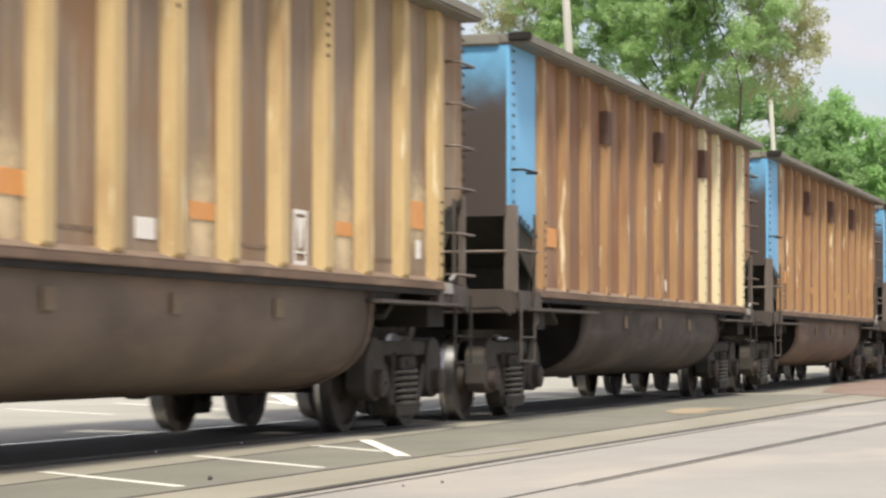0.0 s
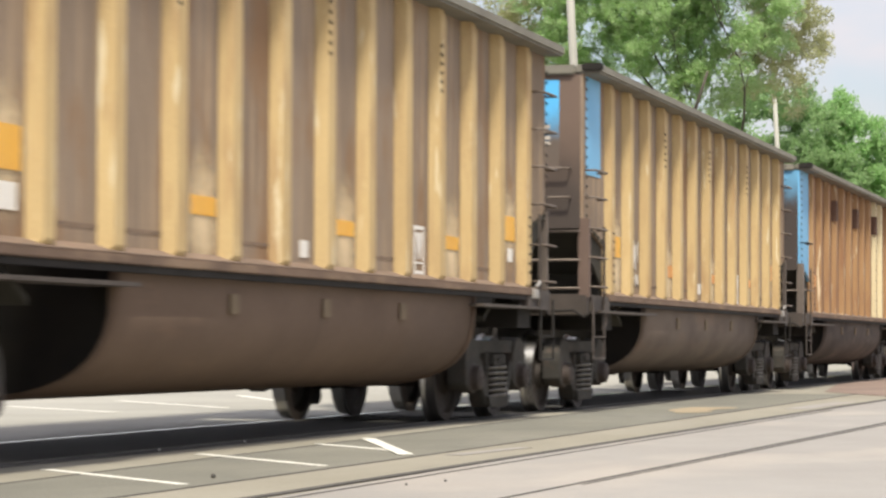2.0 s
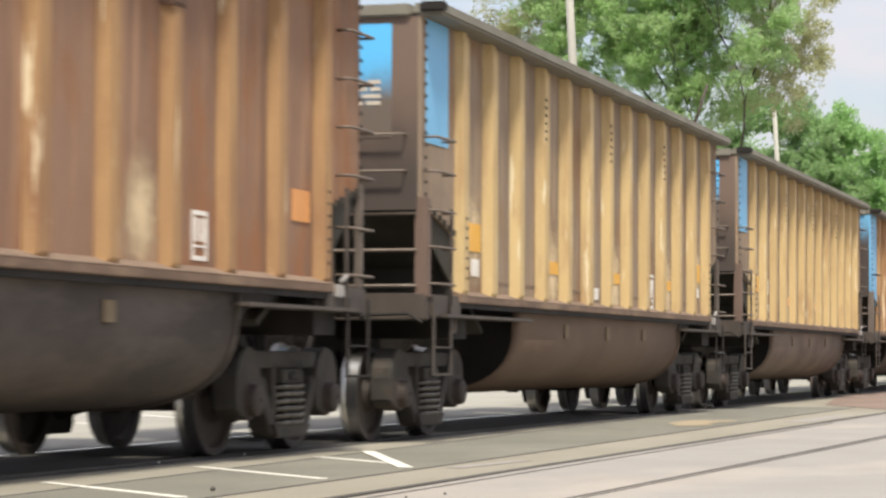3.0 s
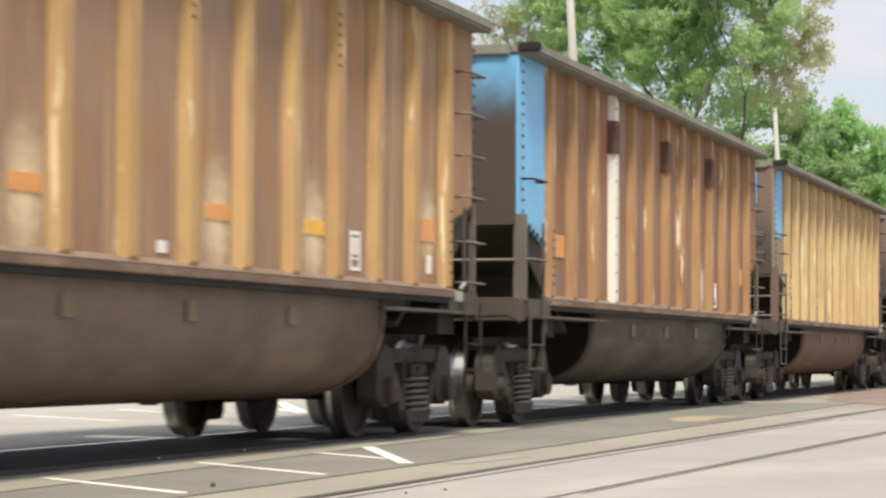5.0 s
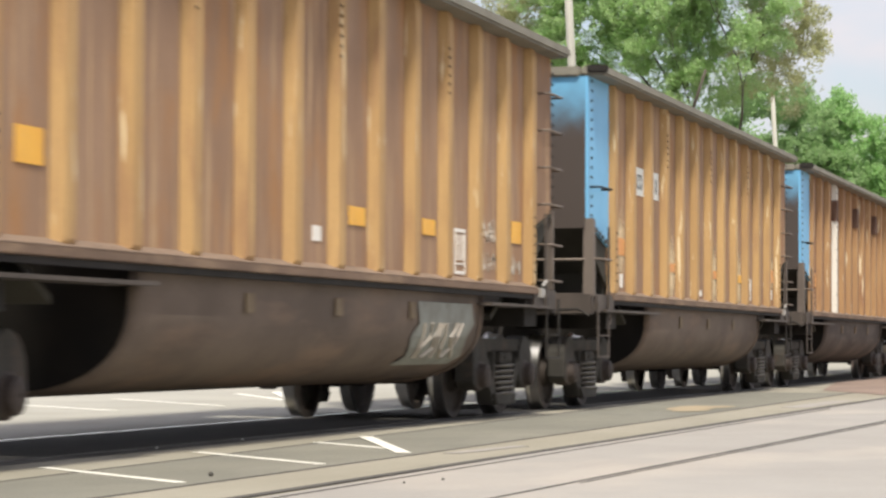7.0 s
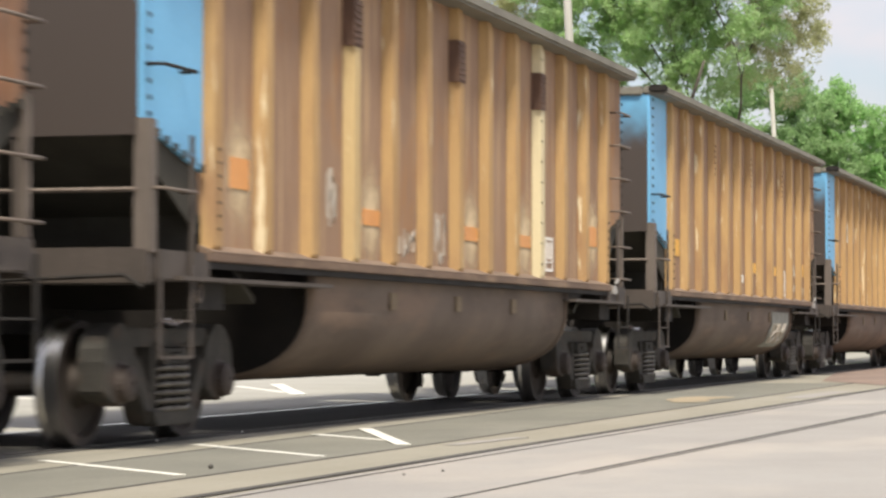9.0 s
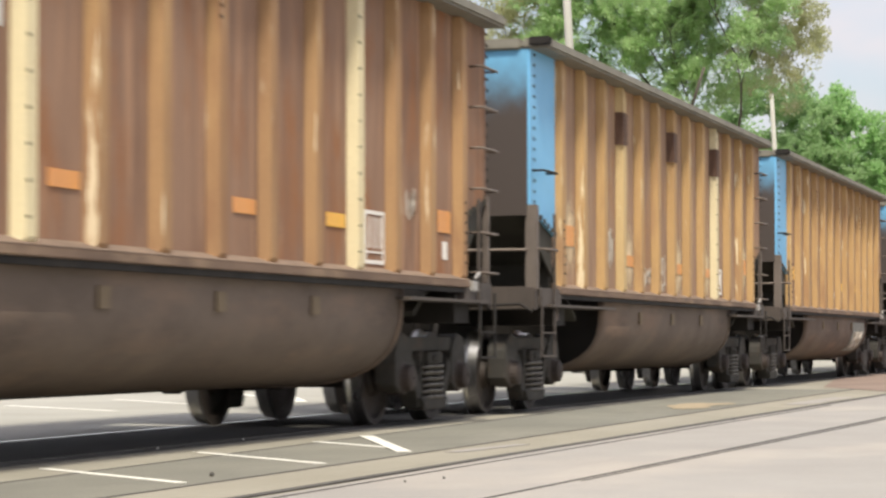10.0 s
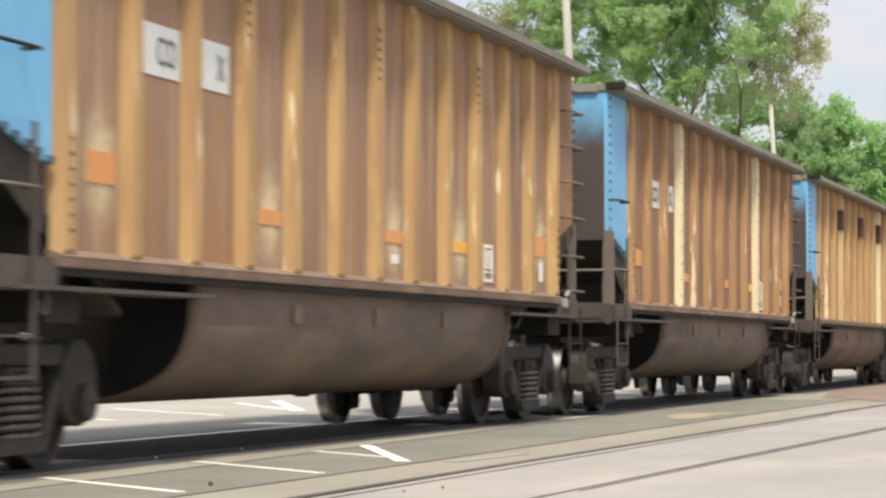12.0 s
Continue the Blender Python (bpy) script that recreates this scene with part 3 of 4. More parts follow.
def wheelset_shape():
    """Two flanged wheels with dished plates on one axle, about the axle's middle."""
    s = Shape()
    s.lathe_y([(-1.06, 0.085), (1.06, 0.085), (1.06, 0.01), (-1.06, 0.01)], 14)
    for sd in (-1, 1):
        prof = [(-0.83, 0.412), (-0.73, 0.420), (-0.705, 0.446), (-0.685, 0.442), (-0.685, 0.36), (-0.74, 0.335), (-0.72, 0.16), (-0.68, 0.13), (-0.68, 0.085), (-0.86, 0.085), (-0.86, 0.14), (-0.80, 0.17), (-0.79, 0.335), (-0.83, 0.36)]
        s.lathe_y([(sd * -y, r) for y, r in prof], 36)
    return s


def coupler_shape(sign):
    """Draft gear pocket, shank and knuckle."""
    x0 = (X_FRONT if sign > 0 else X_REAR)
    s = Shape()
    a, b = sorted((x0 - sign * 0.1, x0 + sign * 0.22))
    s.box(a, b, -0.22, 0.22, 0.70, 1.06)
    a, b = sorted((x0 + sign * 0.2, x0 + sign * 0.55))
    s.box(a, b, -0.09, 0.09, 0.78, 0.96)
    a, b = sorted((x0 + sign * 0.50, x0 + sign * 0.86 if sign > 0 else x0 + sign * 0.64))
    s.box(a, b, -0.17, 0.15, 0.70, 1.03)
    return s


def hose_shape(sign):
    x0 = (X_FRONT if sign > 0 else X_REAR)
    pts = [(x0 + sign * (0.1 + 0.11 * i), -0.42, 0.95 - 0.45 * math.sin(i / 6 * math.pi * 0.62)) for i in range(7)]
    return Shape().tube(pts, 0.028, 8)


def rung(x0, x1, z, y=-1.52):
    """A grab iron that stands off its sheet on two bent ends."""
    return Shape().tube([(x0, y + 0.12, z), (x0, y, z), (x1, y, z), (x1, y + 0.12, z)], 0.013, 6)


def end_rung(x, y0, y1, z, sign):
    return Shape().tube([(x, y0, z), (x + sign * 0.09, y0, z), (x + sign * 0.09, y1, z), (x, y1, z)], 0.013, 6)


def stirrup(x0, x1, z_low):
    s = Shape()
    for x in (x0, x1):
        s.box(x - 0.022, x + 0.022, -1.50, -1.485, z_low, Z_SILL + 0.02)
    s.box(x0, x1, -1.51, -1.475, z_low, z_low + 0.02)
    s.box(x0, x1, -1.51, -1.475, z_low + 0.24, z_low + 0.255)
    return s


def letters(text, size, mat, parent, at, name="lettering"):
    c = bpy.data.curves.new(name, "FONT")
    c.body, c.size, c.extrude = text, size, 0.002
    c.materials.append(mat)
    ob = new(name, c)
    ob.parent = parent
    ob.matrix_basis = Matrix.Translation(at) @ Euler((radians(90), 0, 0)).to_matrix().to_4x4() @ Matrix.Diagonal((0.80, 1.0, 1.0, 1.0))
    ob["label"] = "black painted letters"
    return ob


def panel_x(i):
    """The middle of the panel between rib i and rib i + 1."""
    return RIB_LEFT + RIB_STEP * (i + 0.5)


def truck(car, x):
    bolster = part("truck", shared("bolster", lambda: Shape().box(-0.2, 0.2, -1.0, 1.0, 0.50, 0.70).box(-0.3, 0.3, -0.35, 0.35, 0.66, 0.84), bevel=0.02), FRAME, car, "cast steel freight truck with coil springs", (x, 0, 0))
    for y in (-1.01, 1.01):
        part("side_frame", shared("side_frame", side_frame_shape, bevel=0.018), CAST, bolster, at=(0, y, 0))
        for dx in (-0.89, 0.89):
            part("bearing", shared("bearing", lambda: Shape().lathe_y([(-0.125, 0.02), (-0.125, 0.07), (-0.105, 0.115), (-0.04, 0.125), (-0.03, 0.15), (0.12, 0.15), (0.12, 0.02)], 20), smooth=False), BEARING, bolster, at=(dx, y * 1.06, 0.457))
        for dx in (-0.165, 0.0, 0.165):
            part("spring", shared("spring", spring_shape, smooth=True), SPRING, bolster, at=(dx, y * 1.05, 0.0))
    sets = []
    tread = shared("wheelset", wheelset_shape)
    if len(tread.materials) < 2:
        tread.materials.append(TREAD)
        for f in tread.polygons:
            rr = [math.hypot(tread.vertices[i].co.x, tread.vertices[i].co.z) for i in f.vertices]
            if min(rr) > 0.405:
                f.material_index = 1
    for dx in (-0.89, 0.89):
        ws = part("wheelset", shared("wheelset", wheelset_shape), WHEEL, bolster, at=(dx, 0, 0.457))
        sets.append((ws, dx))
        for yy in (-0.62, 0.62):
            part("brake_beam", shared("brake_beam", lambda: Shape().box(-0.03, 0.03, -0.12, 0.12, 0.33, 0.45)), FRAME, bolster, at=(dx * 0.42, yy, 0))
    return sets


def coal_car(spec):
    """One bathtub gondola, its base at rail height, facing +x."""
    tone, blue_full = spec["tone"], spec["blue"]
    car = new("coal_gondola")
    car.empty_display_size = 0.5
    tagged(car, spec["label"], "freight car", "cars of the coal train")
    panel, rib, sets = PANEL[tone], RIB[tone], []
    pale = spec.get("pale", ())

    # sides
    half = RIB_STEP / 2
    for i in range(12):
        part("side_panel", shared("side_panel", lambda: Shape().box(-half + 0.002, half - 0.002, YS, YS + 0.03, 1.30, 3.76)), panel, car, at=(panel_x(i), 0, 0))
    if tone == "ochre":
        for i in (1, 2, 4, 7, 10):
            part("panel_seam", shared("panel_seam", seam_shape), LEDGE, car, "dark broken weld seam", (panel_x(i), YS, 1.50))
    part("side_panel", shared("far_side", lambda: Shape().box(-6.28, 6.28, -YS - 0.03, -YS + 0.08, 1.30, 3.76)), panel, car)
    # far side of the bays closed with sheets in the bay-shade colour
    for a, c in ((X_REAR, -6.285), (6.285, X_FRONT)):
        part("end_panel", shared("far_bay%.1f" % a, lambda: Shape().box(a, c, -YS - 0.03, -YS + 0.05, 1.22, 3.76)), DARK, car)
    for i in range(13):
        cream = i in spec.get("white", ())
        r = part("rib", shared("rib", lambda: rib_shape(1.338, 3.758, 0.98, 0.86), bevel=0.006) if tone == "ochre" else shared("slim_rib", lambda: rib_shape(1.338, 3.758, 0.90, 0.76), bevel=0.006), (CHALK_RIB if spec.get("chalky") else CREAM) if cream else RIB["ochre"] if i in pale else rib, car, "cream repainted rib" if cream else "", (RIB_LEFT + RIB_STEP * i, 0, 0))
        if cream:
            part("riveted_edge", shared("rivet_long", lambda: rivet_row(11, 1.5, 3.6, -0.052, YS - 0.087)), FRAME, r)
        elif i in (3, 6, 9) and i not in spec.get("vents", ()):
            part("riveted_edge", shared("rivet_short%d" % (tone == "ochre"), lambda: rivet_row(6, 3.02, 3.42, -0.062 if tone == "ochre" else -0.052, YS - (0.101 if tone == "ochre" else 0.086), 0.022)), FRAME, r)
        if i in (0, 12):
            part("riveted_edge", shared("rivet_low%d" % (tone == "ochre"), lambda: rivet_row(7, 1.50, 2.05, 0.0, YS - (0.105 if tone == "ochre" else 0.090), 0.018)), FRAME, r)
        if i in spec.get("vents", ()):
            part("vent", shared("vent", grill_shape), GRILL, r, "dark slotted vent plate")
    for sgn in (-1, 1):
        part("top_chord", shared("top_chord%d" % sgn, lambda: Shape().box(X_REAR - 0.02, X_FRONT + 0.02, *sorted((sgn * 1.30, sgn * 1.60)), 3.760, Z_TOP), bevel=0.025), CHORD, car)
    part("side_sill", shared("side_sill", lambda: Shape().box(-6.40, 6.34, -1.48, -1.37, 1.272, 1.335), bevel=0.010), SILL, car)
    part("sill_angle", shared("sill_angle", lambda: Shape().box(-6.40, 6.34, -1.455, -1.384, 1.226, 1.269)), FRAME, car)
    part("side_sill", shared("side_sill_far", lambda: Shape().box(-6.32, 6.26, 1.37, 1.49, 1.19, 1.37)), FRAME, car)
    part("sill_flange", shared("sill_flange_a", lambda: Shape().box(-6.95, -3.88, -1.52, -1.2, 1.135, 1.163)), POST, car)
    part("sill_flange", shared("sill_flange_b", lambda: Shape().box(4.22, 6.64, -1.52, -1.2, 1.135, 1.163)), POST, car)

    # ends
    for rear in (True, False):
        x = X_REAR if rear else X_FRONT
        sgn = -1 if rear else 1
        key = "rear" if rear else "front"
        bay_mat = panel if (not rear or not blue_full) else BLUE
        bay = part("end_panel", shared("bay_" + key, lambda: bay_shape(rear)), bay_mat, car, "blue painted end panel" if bay_mat is BLUE else "")
        part("riveted_edge", shared("bay_rivets_" + key, lambda: rivet_row(15, 2.2, 3.7, x - sgn * 0.05, YS - 0.055, 0.022)), FRAME, bay)
        part("riveted_edge", shared("cut_rivets_" + key, lambda: cut_rivets(rear)), DARK, bay)
        if rear and not blue_full:
            part("paint_panel", shared("bay_blue", lambda: Shape().box(X_REAR + 0.13, -6.50, YS - 0.036, YS - 0.03, 2.66, 3.75)), BLUE, bay, "bright blue painted block")
        # filler plate in the bay-shade colour, added to close the side gap
        part("gusset", shared("gusset_" + key, lambda: Shape().prism([(x, 2.15), (sgn * 6.28, 1.92), (sgn * 6.28, 1.45), (x, 2.0)], YS + 0.004, YS + 0.03)), DARK, car)
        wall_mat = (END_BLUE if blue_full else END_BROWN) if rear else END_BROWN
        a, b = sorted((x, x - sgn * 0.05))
        wall = part("end_wall", shared("wall_" + key, lambda: Shape().box(a, b, -1.36, 1.36, 2.10, 3.76).box(*sorted((x + sgn * 0.06, x - sgn * 0.01)), -1.36, 1.36, 2.06, 2.18)), wall_mat, car, "end wall, darker towards the bottom")
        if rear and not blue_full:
            part("paint_panel", shared("wall_blue", lambda: Shape().box(x - 0.006, x, -1.12, 1.30, 2.7, 3.70)), BLUE_PATCH, wall, "blue painted block, fading towards the bottom")
            for k in range(4):
                part("marking", shared("wall_text%d" % k, lambda: text_line(x, 3.17 - 0.062 * k, k)), CHALK, wall, "unreadable white stencil line")
        part("top_chord", shared("chord_" + key, lambda: Shape().box(*sorted((x - sgn * 0.16, x + sgn * 0.045)), -1.30, 1.30, 3.752, Z_TOP - 0.004), bevel=0.02), CHORD, car)
        if rear:
            part("corner_cap", shared("corner_cap", lambda: Shape().box(X_REAR - 0.04, X_REAR + 0.06, -1.612, -1.38, 3.79, Z_TOP + 0.010), bevel=0.015), FRAME, car, "black steel corner cap")
        part("slope_sheet", shared("slope_" + key, lambda: Shape().prism([(x - sgn * 0.06, 2.12), (x - sgn * 2.2, 1.05), (x - sgn * 2.2, 1.00), (x - sgn * 0.06, 2.06)], -1.34, 1.34)), DARK, car)
        part("bulkhead", shared("bulkhead_" + key, lambda: Shape().box(*sorted((x - sgn * 1.08, x - sgn * 1.02)), -1.33, 1.33, 1.15, 1.62)), DARK, car)
        part("platform", shared("platform_" + key, lambda: Shape().box(*sorted((x - sgn * 1.10, x)), -1.40, 1.40, 1.17, 1.21)), DARK, car)
        part("end_sill", shared("end_sill_" + key, lambda: Shape().box(*sorted((x - sgn * 0.10, x + sgn * 0.03)), -1.44, 1.44, 1.10, 1.34), bevel=0.012), POST, car)
        part("end_sill", shared("bay_sill_" + key, lambda: Shape().box(*sorted((x - sgn * 0.105, x - sgn * 1.0)), -1.47, -1.36, 1.13, 1.33), bevel=0.012), POST, car)
        for yy in (-1.395, 1.395):
            part("corner_post", shared("post_" + key, lambda: Shape().box(*sorted((x - sgn * (0.10 if rear else 0.05), x + sgn * 0.02)), *((-0.06, 0.06) if rear else (-0.03, 0.03)), 1.30, 2.17), bevel=0.01), POST_PALE if blue_full or not rear else POST_BROWN, car, at=(0, yy, 0))
        for yy in (-0.55, 0.55):
            part("end_post", shared("end_post_" + key, lambda: Shape().box(*sorted((x - sgn * 0.02, x + sgn * 0.05)), -0.05, 0.05, 1.30, 2.14)), POST, car, at=(0, yy, 0))
        for z in () if not rear else (1.71,) if blue_full else (1.40, 1.71, 2.03):
            part("end_rail", shared("end_rail_%s%.2f" % (key, z), lambda: Shape().tube([(x + sgn * 0.03, -1.36, z), (x + sgn * 0.03, 1.36, z)], 0.018, 6)), GRAB, car)
        # ladder of grab irons
        inner = x - sgn * (0.62 if rear else 0.60)
        lo, hi = sorted((inner, x - sgn * 0.04))
        for z in (1.42, 1.79, 2.20, 2.58, 2.96, 3.34) if not rear else ((1.42, 1.74, 2.06, 2.40, 2.70) if not blue_full else (1.72, 2.52)):
            part("grab_iron", shared("rung_%s%.2f" % (key, z), lambda: rung(lo, hi, z), smooth=True), FRAME if z == 2.52 else GRAB, car)
        part("ladder_stile", shared("stile_" + key, lambda: Shape().box(inner - 0.014, inner + 0.014, -1.50, -1.475, 1.10, 2.10)), POST, car)
        part("stirrup_step", shared("stirrup_" + key, lambda: stirrup(lo + 0.02, hi - 0.02, 0.62)), FRAME if not rear else POST, car)
        for z in (2.40, 2.72) if not (rear and blue_full) else ():
            part("grab_iron", shared("end_rung_%s%.2f" % (key, z), lambda: end_rung(x, -1.25, -0.45, z, sgn), smooth=True), GRAB, car)
        part("coupler", shared("coupler_" + key, lambda: coupler_shape(sgn), bevel=0.03), FRAME, car)
        part("air_hose", shared("hose_" + key, lambda: hose_shape(sgn), smooth=True), FRAME, car)
        part("uncoupling_lever", shared("lever_" + key, lambda: Shape().tube([(x + sgn * 0.07, -1.42, 1.08), (x + sgn * 0.07, -1.30, 1.16), (x + sgn * 0.07, -0.2, 1.12)], 0.016, 6)), FRAME, car)
    part("angle_cock", shared("angle_cock", lambda: Shape().box(X_FRONT - 0.86, X_FRONT - 0.70, -1.51, -1.46, 1.24, 1.34).tube([(X_FRONT - 0.78, -1.5, 1.36), (X_FRONT - 0.62, -1.5, 1.42)], 0.02, 6), bevel=0.01), GRAB_PALE, car, "pale worn lever bracket")

    part("ledge", shared("ledge", lambda: Shape().prism_x([(YS + 0.002, 1.392), (-1.47, 1.346), (-1.47, 1.337), (YS + 0.002, 1.337)], -6.28, 6.26)), LEDGE, car, "dusty sloping ledge")
    part("tie_down_hook", shared("tie_down_hook", lambda: Shape().tube([(-6.52 + 0.05 * math.cos(a), -1.46, 1.06 + 0.06 * math.sin(a)) for a in [math.radians(-200 + 25 * k) for k in range(12)]], 0.012, 6), smooth=True), GRAB, car)
    # underside
    tubm = TUB_SOOT if spec.get("sooty") else TUB if tone == "ochre" and spec.get("scrawl") is None else TUB_GREY
    tme = shared("tub", tub_shape, smooth=True)
    for f in tme.polygons:
        f.use_smooth = len(f.vertices) == 4
    tub = part("tub", tme, tubm, car, "round-bottomed steel tub")
    for xx in (4.34,):
        part("rim", shared("tub_rim%.1f" % xx, lambda: tub_rim(xx)), tubm if xx > 0 else FRAME, tub)
    # black sheet over the tub's rear end; its colour holds the shade there
    part("end_plate", shared("tub_end_plate", lambda: Shape().prism_x(tub_section(0.955), -3.945, -3.918)), PLATE_SHADE, tub, "end plate painted black for its shade")
    part("centre_sill", shared("centre_sill_a", lambda: Shape().box(-7.28, -3.96, -0.3, 0.3, 0.78, 1.16)), FRAME, car)
    part("centre_sill", shared("centre_sill_b", lambda: Shape().box(4.37, 7.04, -0.3, 0.3, 0.78, 1.16)), FRAME, car)
    for xx in (-6.10, 6.24):
        part("body_bolster", shared("body_bolster", lambda: Shape().box(-0.25, 0.25, -1.38, 1.38, 0.95, 1.16)), FRAME, car, at=(xx, 0, 0))
        sets += truck(car, xx)
    part("brake_cylinder", shared("brake_cylinder", lambda: Shape().tube([(4.60, -0.75, 0.95), (5.05, -0.75, 0.95)], 0.13, 12)), FRAME, car)

    # markings
    for i, z, w, h, amber in spec.get("reflectors", ()):
        mt = AMBER if amber else ORANGE
        part("reflector", shared("refl%.2f%.2f" % (w, h), lambda: Shape().box(-w / 2, w / 2, -0.006, 0, -h / 2, h / 2)), mt, car, "orange reflective strip", (panel_x(i) + 0.11, YS - 0.003, z))
        if tone != "brown" and not spec.get("clean"):
            part("dust_patch", shared("halo", lambda: skin(0.76, 1.25)), PALE_TAN, car, "soft pale patch round a reflector", (panel_x(i) + 0.11, YS, z + 0.02))
    for i, z, w, h in spec.get("smears", ()):
        part("dust_patch", shared("smear%.2f%.2f" % (w, h), lambda: skin(0.74, 1.15)), PALE_TAN, car, "soft tan smear", (panel_x(i) + 0.10, YS - 0.001, z))
    for i, z, w, h in spec.get("boxes", ()):
        part("marking", shared("stencil%.2f%.2f" % (w, h), lambda: stencil(w, h)), STENCIL, car, "white outlined stencil block with unreadable lines", (panel_x(i) + 0.10, YS, z))
    for i, z, w, h in spec.get("blocks", ()):
        part("marking", shared("block%.2f%.2f" % (w, h), lambda: Shape().box(-w / 2, w / 2, -0.006, 0, -h / 2, h / 2)), STENCIL, car, "small white stencil block", (panel_x(i) + 0.14, YS, z))
    if spec.get("sign"):
        for k, (i, tx, hi) in enumerate(((1, "CO", 0.40), (2, "X", 0.28))):
            plate = part("mark_panel", shared("mark_panel%d" % k, lambda: Shape().box(-0.30, hi, -0.006, 0, -0.17, 0.17)), SIGN, car, "white painted panel with black letters", (panel_x(i), YS, 2.75))
            letters(tx, 0.27, INK, plate, (-0.02 if k == 0 else 0.04, -0.009, -0.095))
    for k in range(3):
        part("placard", shared("placard", lambda: Shape().box(-0.09, 0.09, -0.012, 0.0, -0.07, 0.07)), PLATE, tub, "small faded plate", (-1.9 + 2.0 * k, -1.384, 1.06))
    for i, z, w, h, seed in spec.get("scrawl", ()):
        part("graffiti", shared("scrawl%d" % seed, lambda: scrawl(w, h, seed)), STENCIL if tone == "ochre" else CHALK, car, "pale sprayed scrawl", (panel_x(i) + 0.10, YS - 0.002, z))
    if spec.get("tub_scrawl"):
        part("graffiti", shared("tub_scrawl", lambda: tub_patch(2.25, 4.0)), SCRAWL, tub, "grey-green sprayed scrawl")
        part("graffiti", shared("tub_scrawl_lines", tub_lines), CHALK, tub, "pale sprayed strokes")
    return car, sets


def seam_shape():
    """Short scabs of weld in a row across a sheet."""
    rnd = random.Random(4)
    s = Shape()
    x = -0.32
    while x < 0.32:
        w = rnd.uniform(0.03, 0.09)
        s.box(x, x + w, -0.005, 0, -0.014 + rnd.uniform(-0.004, 0.004), 0.012)
        x += w + rnd.uniform(0.015, 0.05)
    return s


def cut_rivets(rear):
    """Lugs along the sloping lower edge of the end panel."""
    s = Shape()
    for k in range(7):
        u = (k + 0.5) / 7
        x = (X_REAR + u * 1.1) if rear else (6.28 + u * 0.88)
        z = (2.14 - 0.26 * u) if rear else (1.93 + 0.21 * u)
        s.box(x - 0.024, x + 0.024, YS - 0.05, YS - 0.03, z - 0.02, z + 0.035)
    return s


def text_line(x, z, seed):
    """A line of words as small bars on the end wall."""
    rnd = random.Random(seed + 50)
    s = Shape()
    y = -1.02
    while y < -0.35:
        w = rnd.uniform(0.07, 0.17)
        s.box(x - 0.011, x - 0.007, y, y + w, z, z + 0.034)
        y += w + 0.03
    return s


def skin(w, h):
    """A thin skin lying on a sheet."""
    return Shape().add([(-w / 2, -0.0015, -h / 2), (w / 2, -0.0015, -h / 2), (w / 2, -0.0015, h / 2), (-w / 2, -0.0015, h / 2)], [(0, 1, 2, 3)])


def stencil(w, h):
    s = Shape()
    e = 0.032
    s.box(-w / 2, w / 2, -0.006, 0, h / 2 - e, h / 2).box(-w / 2, w / 2, -0.006, 0, -h / 2, -h / 2 + e)
    s.box(-w / 2, -w / 2 + e, -0.006, 0, -h / 2 + e, h / 2 - e).box(w / 2 - e, w / 2, -0.006, 0, -h / 2 + e, h / 2 - e)
    s.box(-w / 2 + e, w / 2 - e, -0.006, 0, -h / 2 + 0.09, -h / 2 + 0.105)
    if h > 0.41 and w < 0.31:
        s.prism([(-w / 2 + 0.06, h / 2 - 0.06), (w / 2 - 0.06, h / 2 - 0.06), (0.02, -h / 2 + 0.13), (-0.02, -h / 2 + 0.13)], -0.006, 0)
        return s
    for k in range(3):
        x = -w / 2 + (k + 0.9) * w / 3.8
        s.box(x, x + 0.030, -0.006, 0, -h / 2 + 0.13, h / 2 - 0.05)
    return s


def scrawl(w, h, seed):
    rnd = random.Random(seed)
    s = Shape()
    for k in range(4):
        cx = -w / 2 + (k + 0.5) * w / 4
        pts = [(cx + rnd.uniform(-0.45, 0.45) * w / 4, -0.004, h * (rnd.uniform(-0.5, 0.5))) for _ in range(5)]
        for p, q in zip(pts, pts[1:]):
            if (Vector(p) - Vector(q)).length > 0.02:
                s.beam((p[0], p[2]), (q[0], q[2]), 0.028, -0.004 - 0.0006 * k, 0.0)
    return s


def tub_ring(hw=1.395, z_bot=0.385, n=22):
    sec = []
    for i in range(n + 1):
        a = math.pi * i / n
        c, sn = math.cos(a), math.sin(a)
        sec.append((-hw * math.copysign(abs(c) ** 0.66, c), 1.14 - (1.14 - z_bot) * abs(sn) ** 0.72))
    return sec


def tub_patch(x0, x1):
    sec = tub_ring()[0:6]
    s = Shape()
    k = len(sec)
    xs = [x0 + (x1 - x0) * i / 6 for i in range(7)]
    s.add([(x + 0.10 * math.sin(j * 2.1 + i), y, z) for i, x in enumerate(xs) for j, (y, z) in enumerate(sec)],
          [(i * k + j, i * k + j + 1, (i + 1) * k + j + 1, (i + 1) * k + j) for i in range(6) for j in range(k - 1)])
    return s


def tub_lines():
    rnd = random.Random(5)
    s = Shape()
    sec = tub_ring(1.402, 0.38)[1:5]
    for k in range(7):
        x = 2.45 + 0.20 * k
        pts = [(x + rnd.uniform(-0.1, 0.1), y, z) for y, z in sec]
        s.tube(pts, 0.018, 5)
    return s


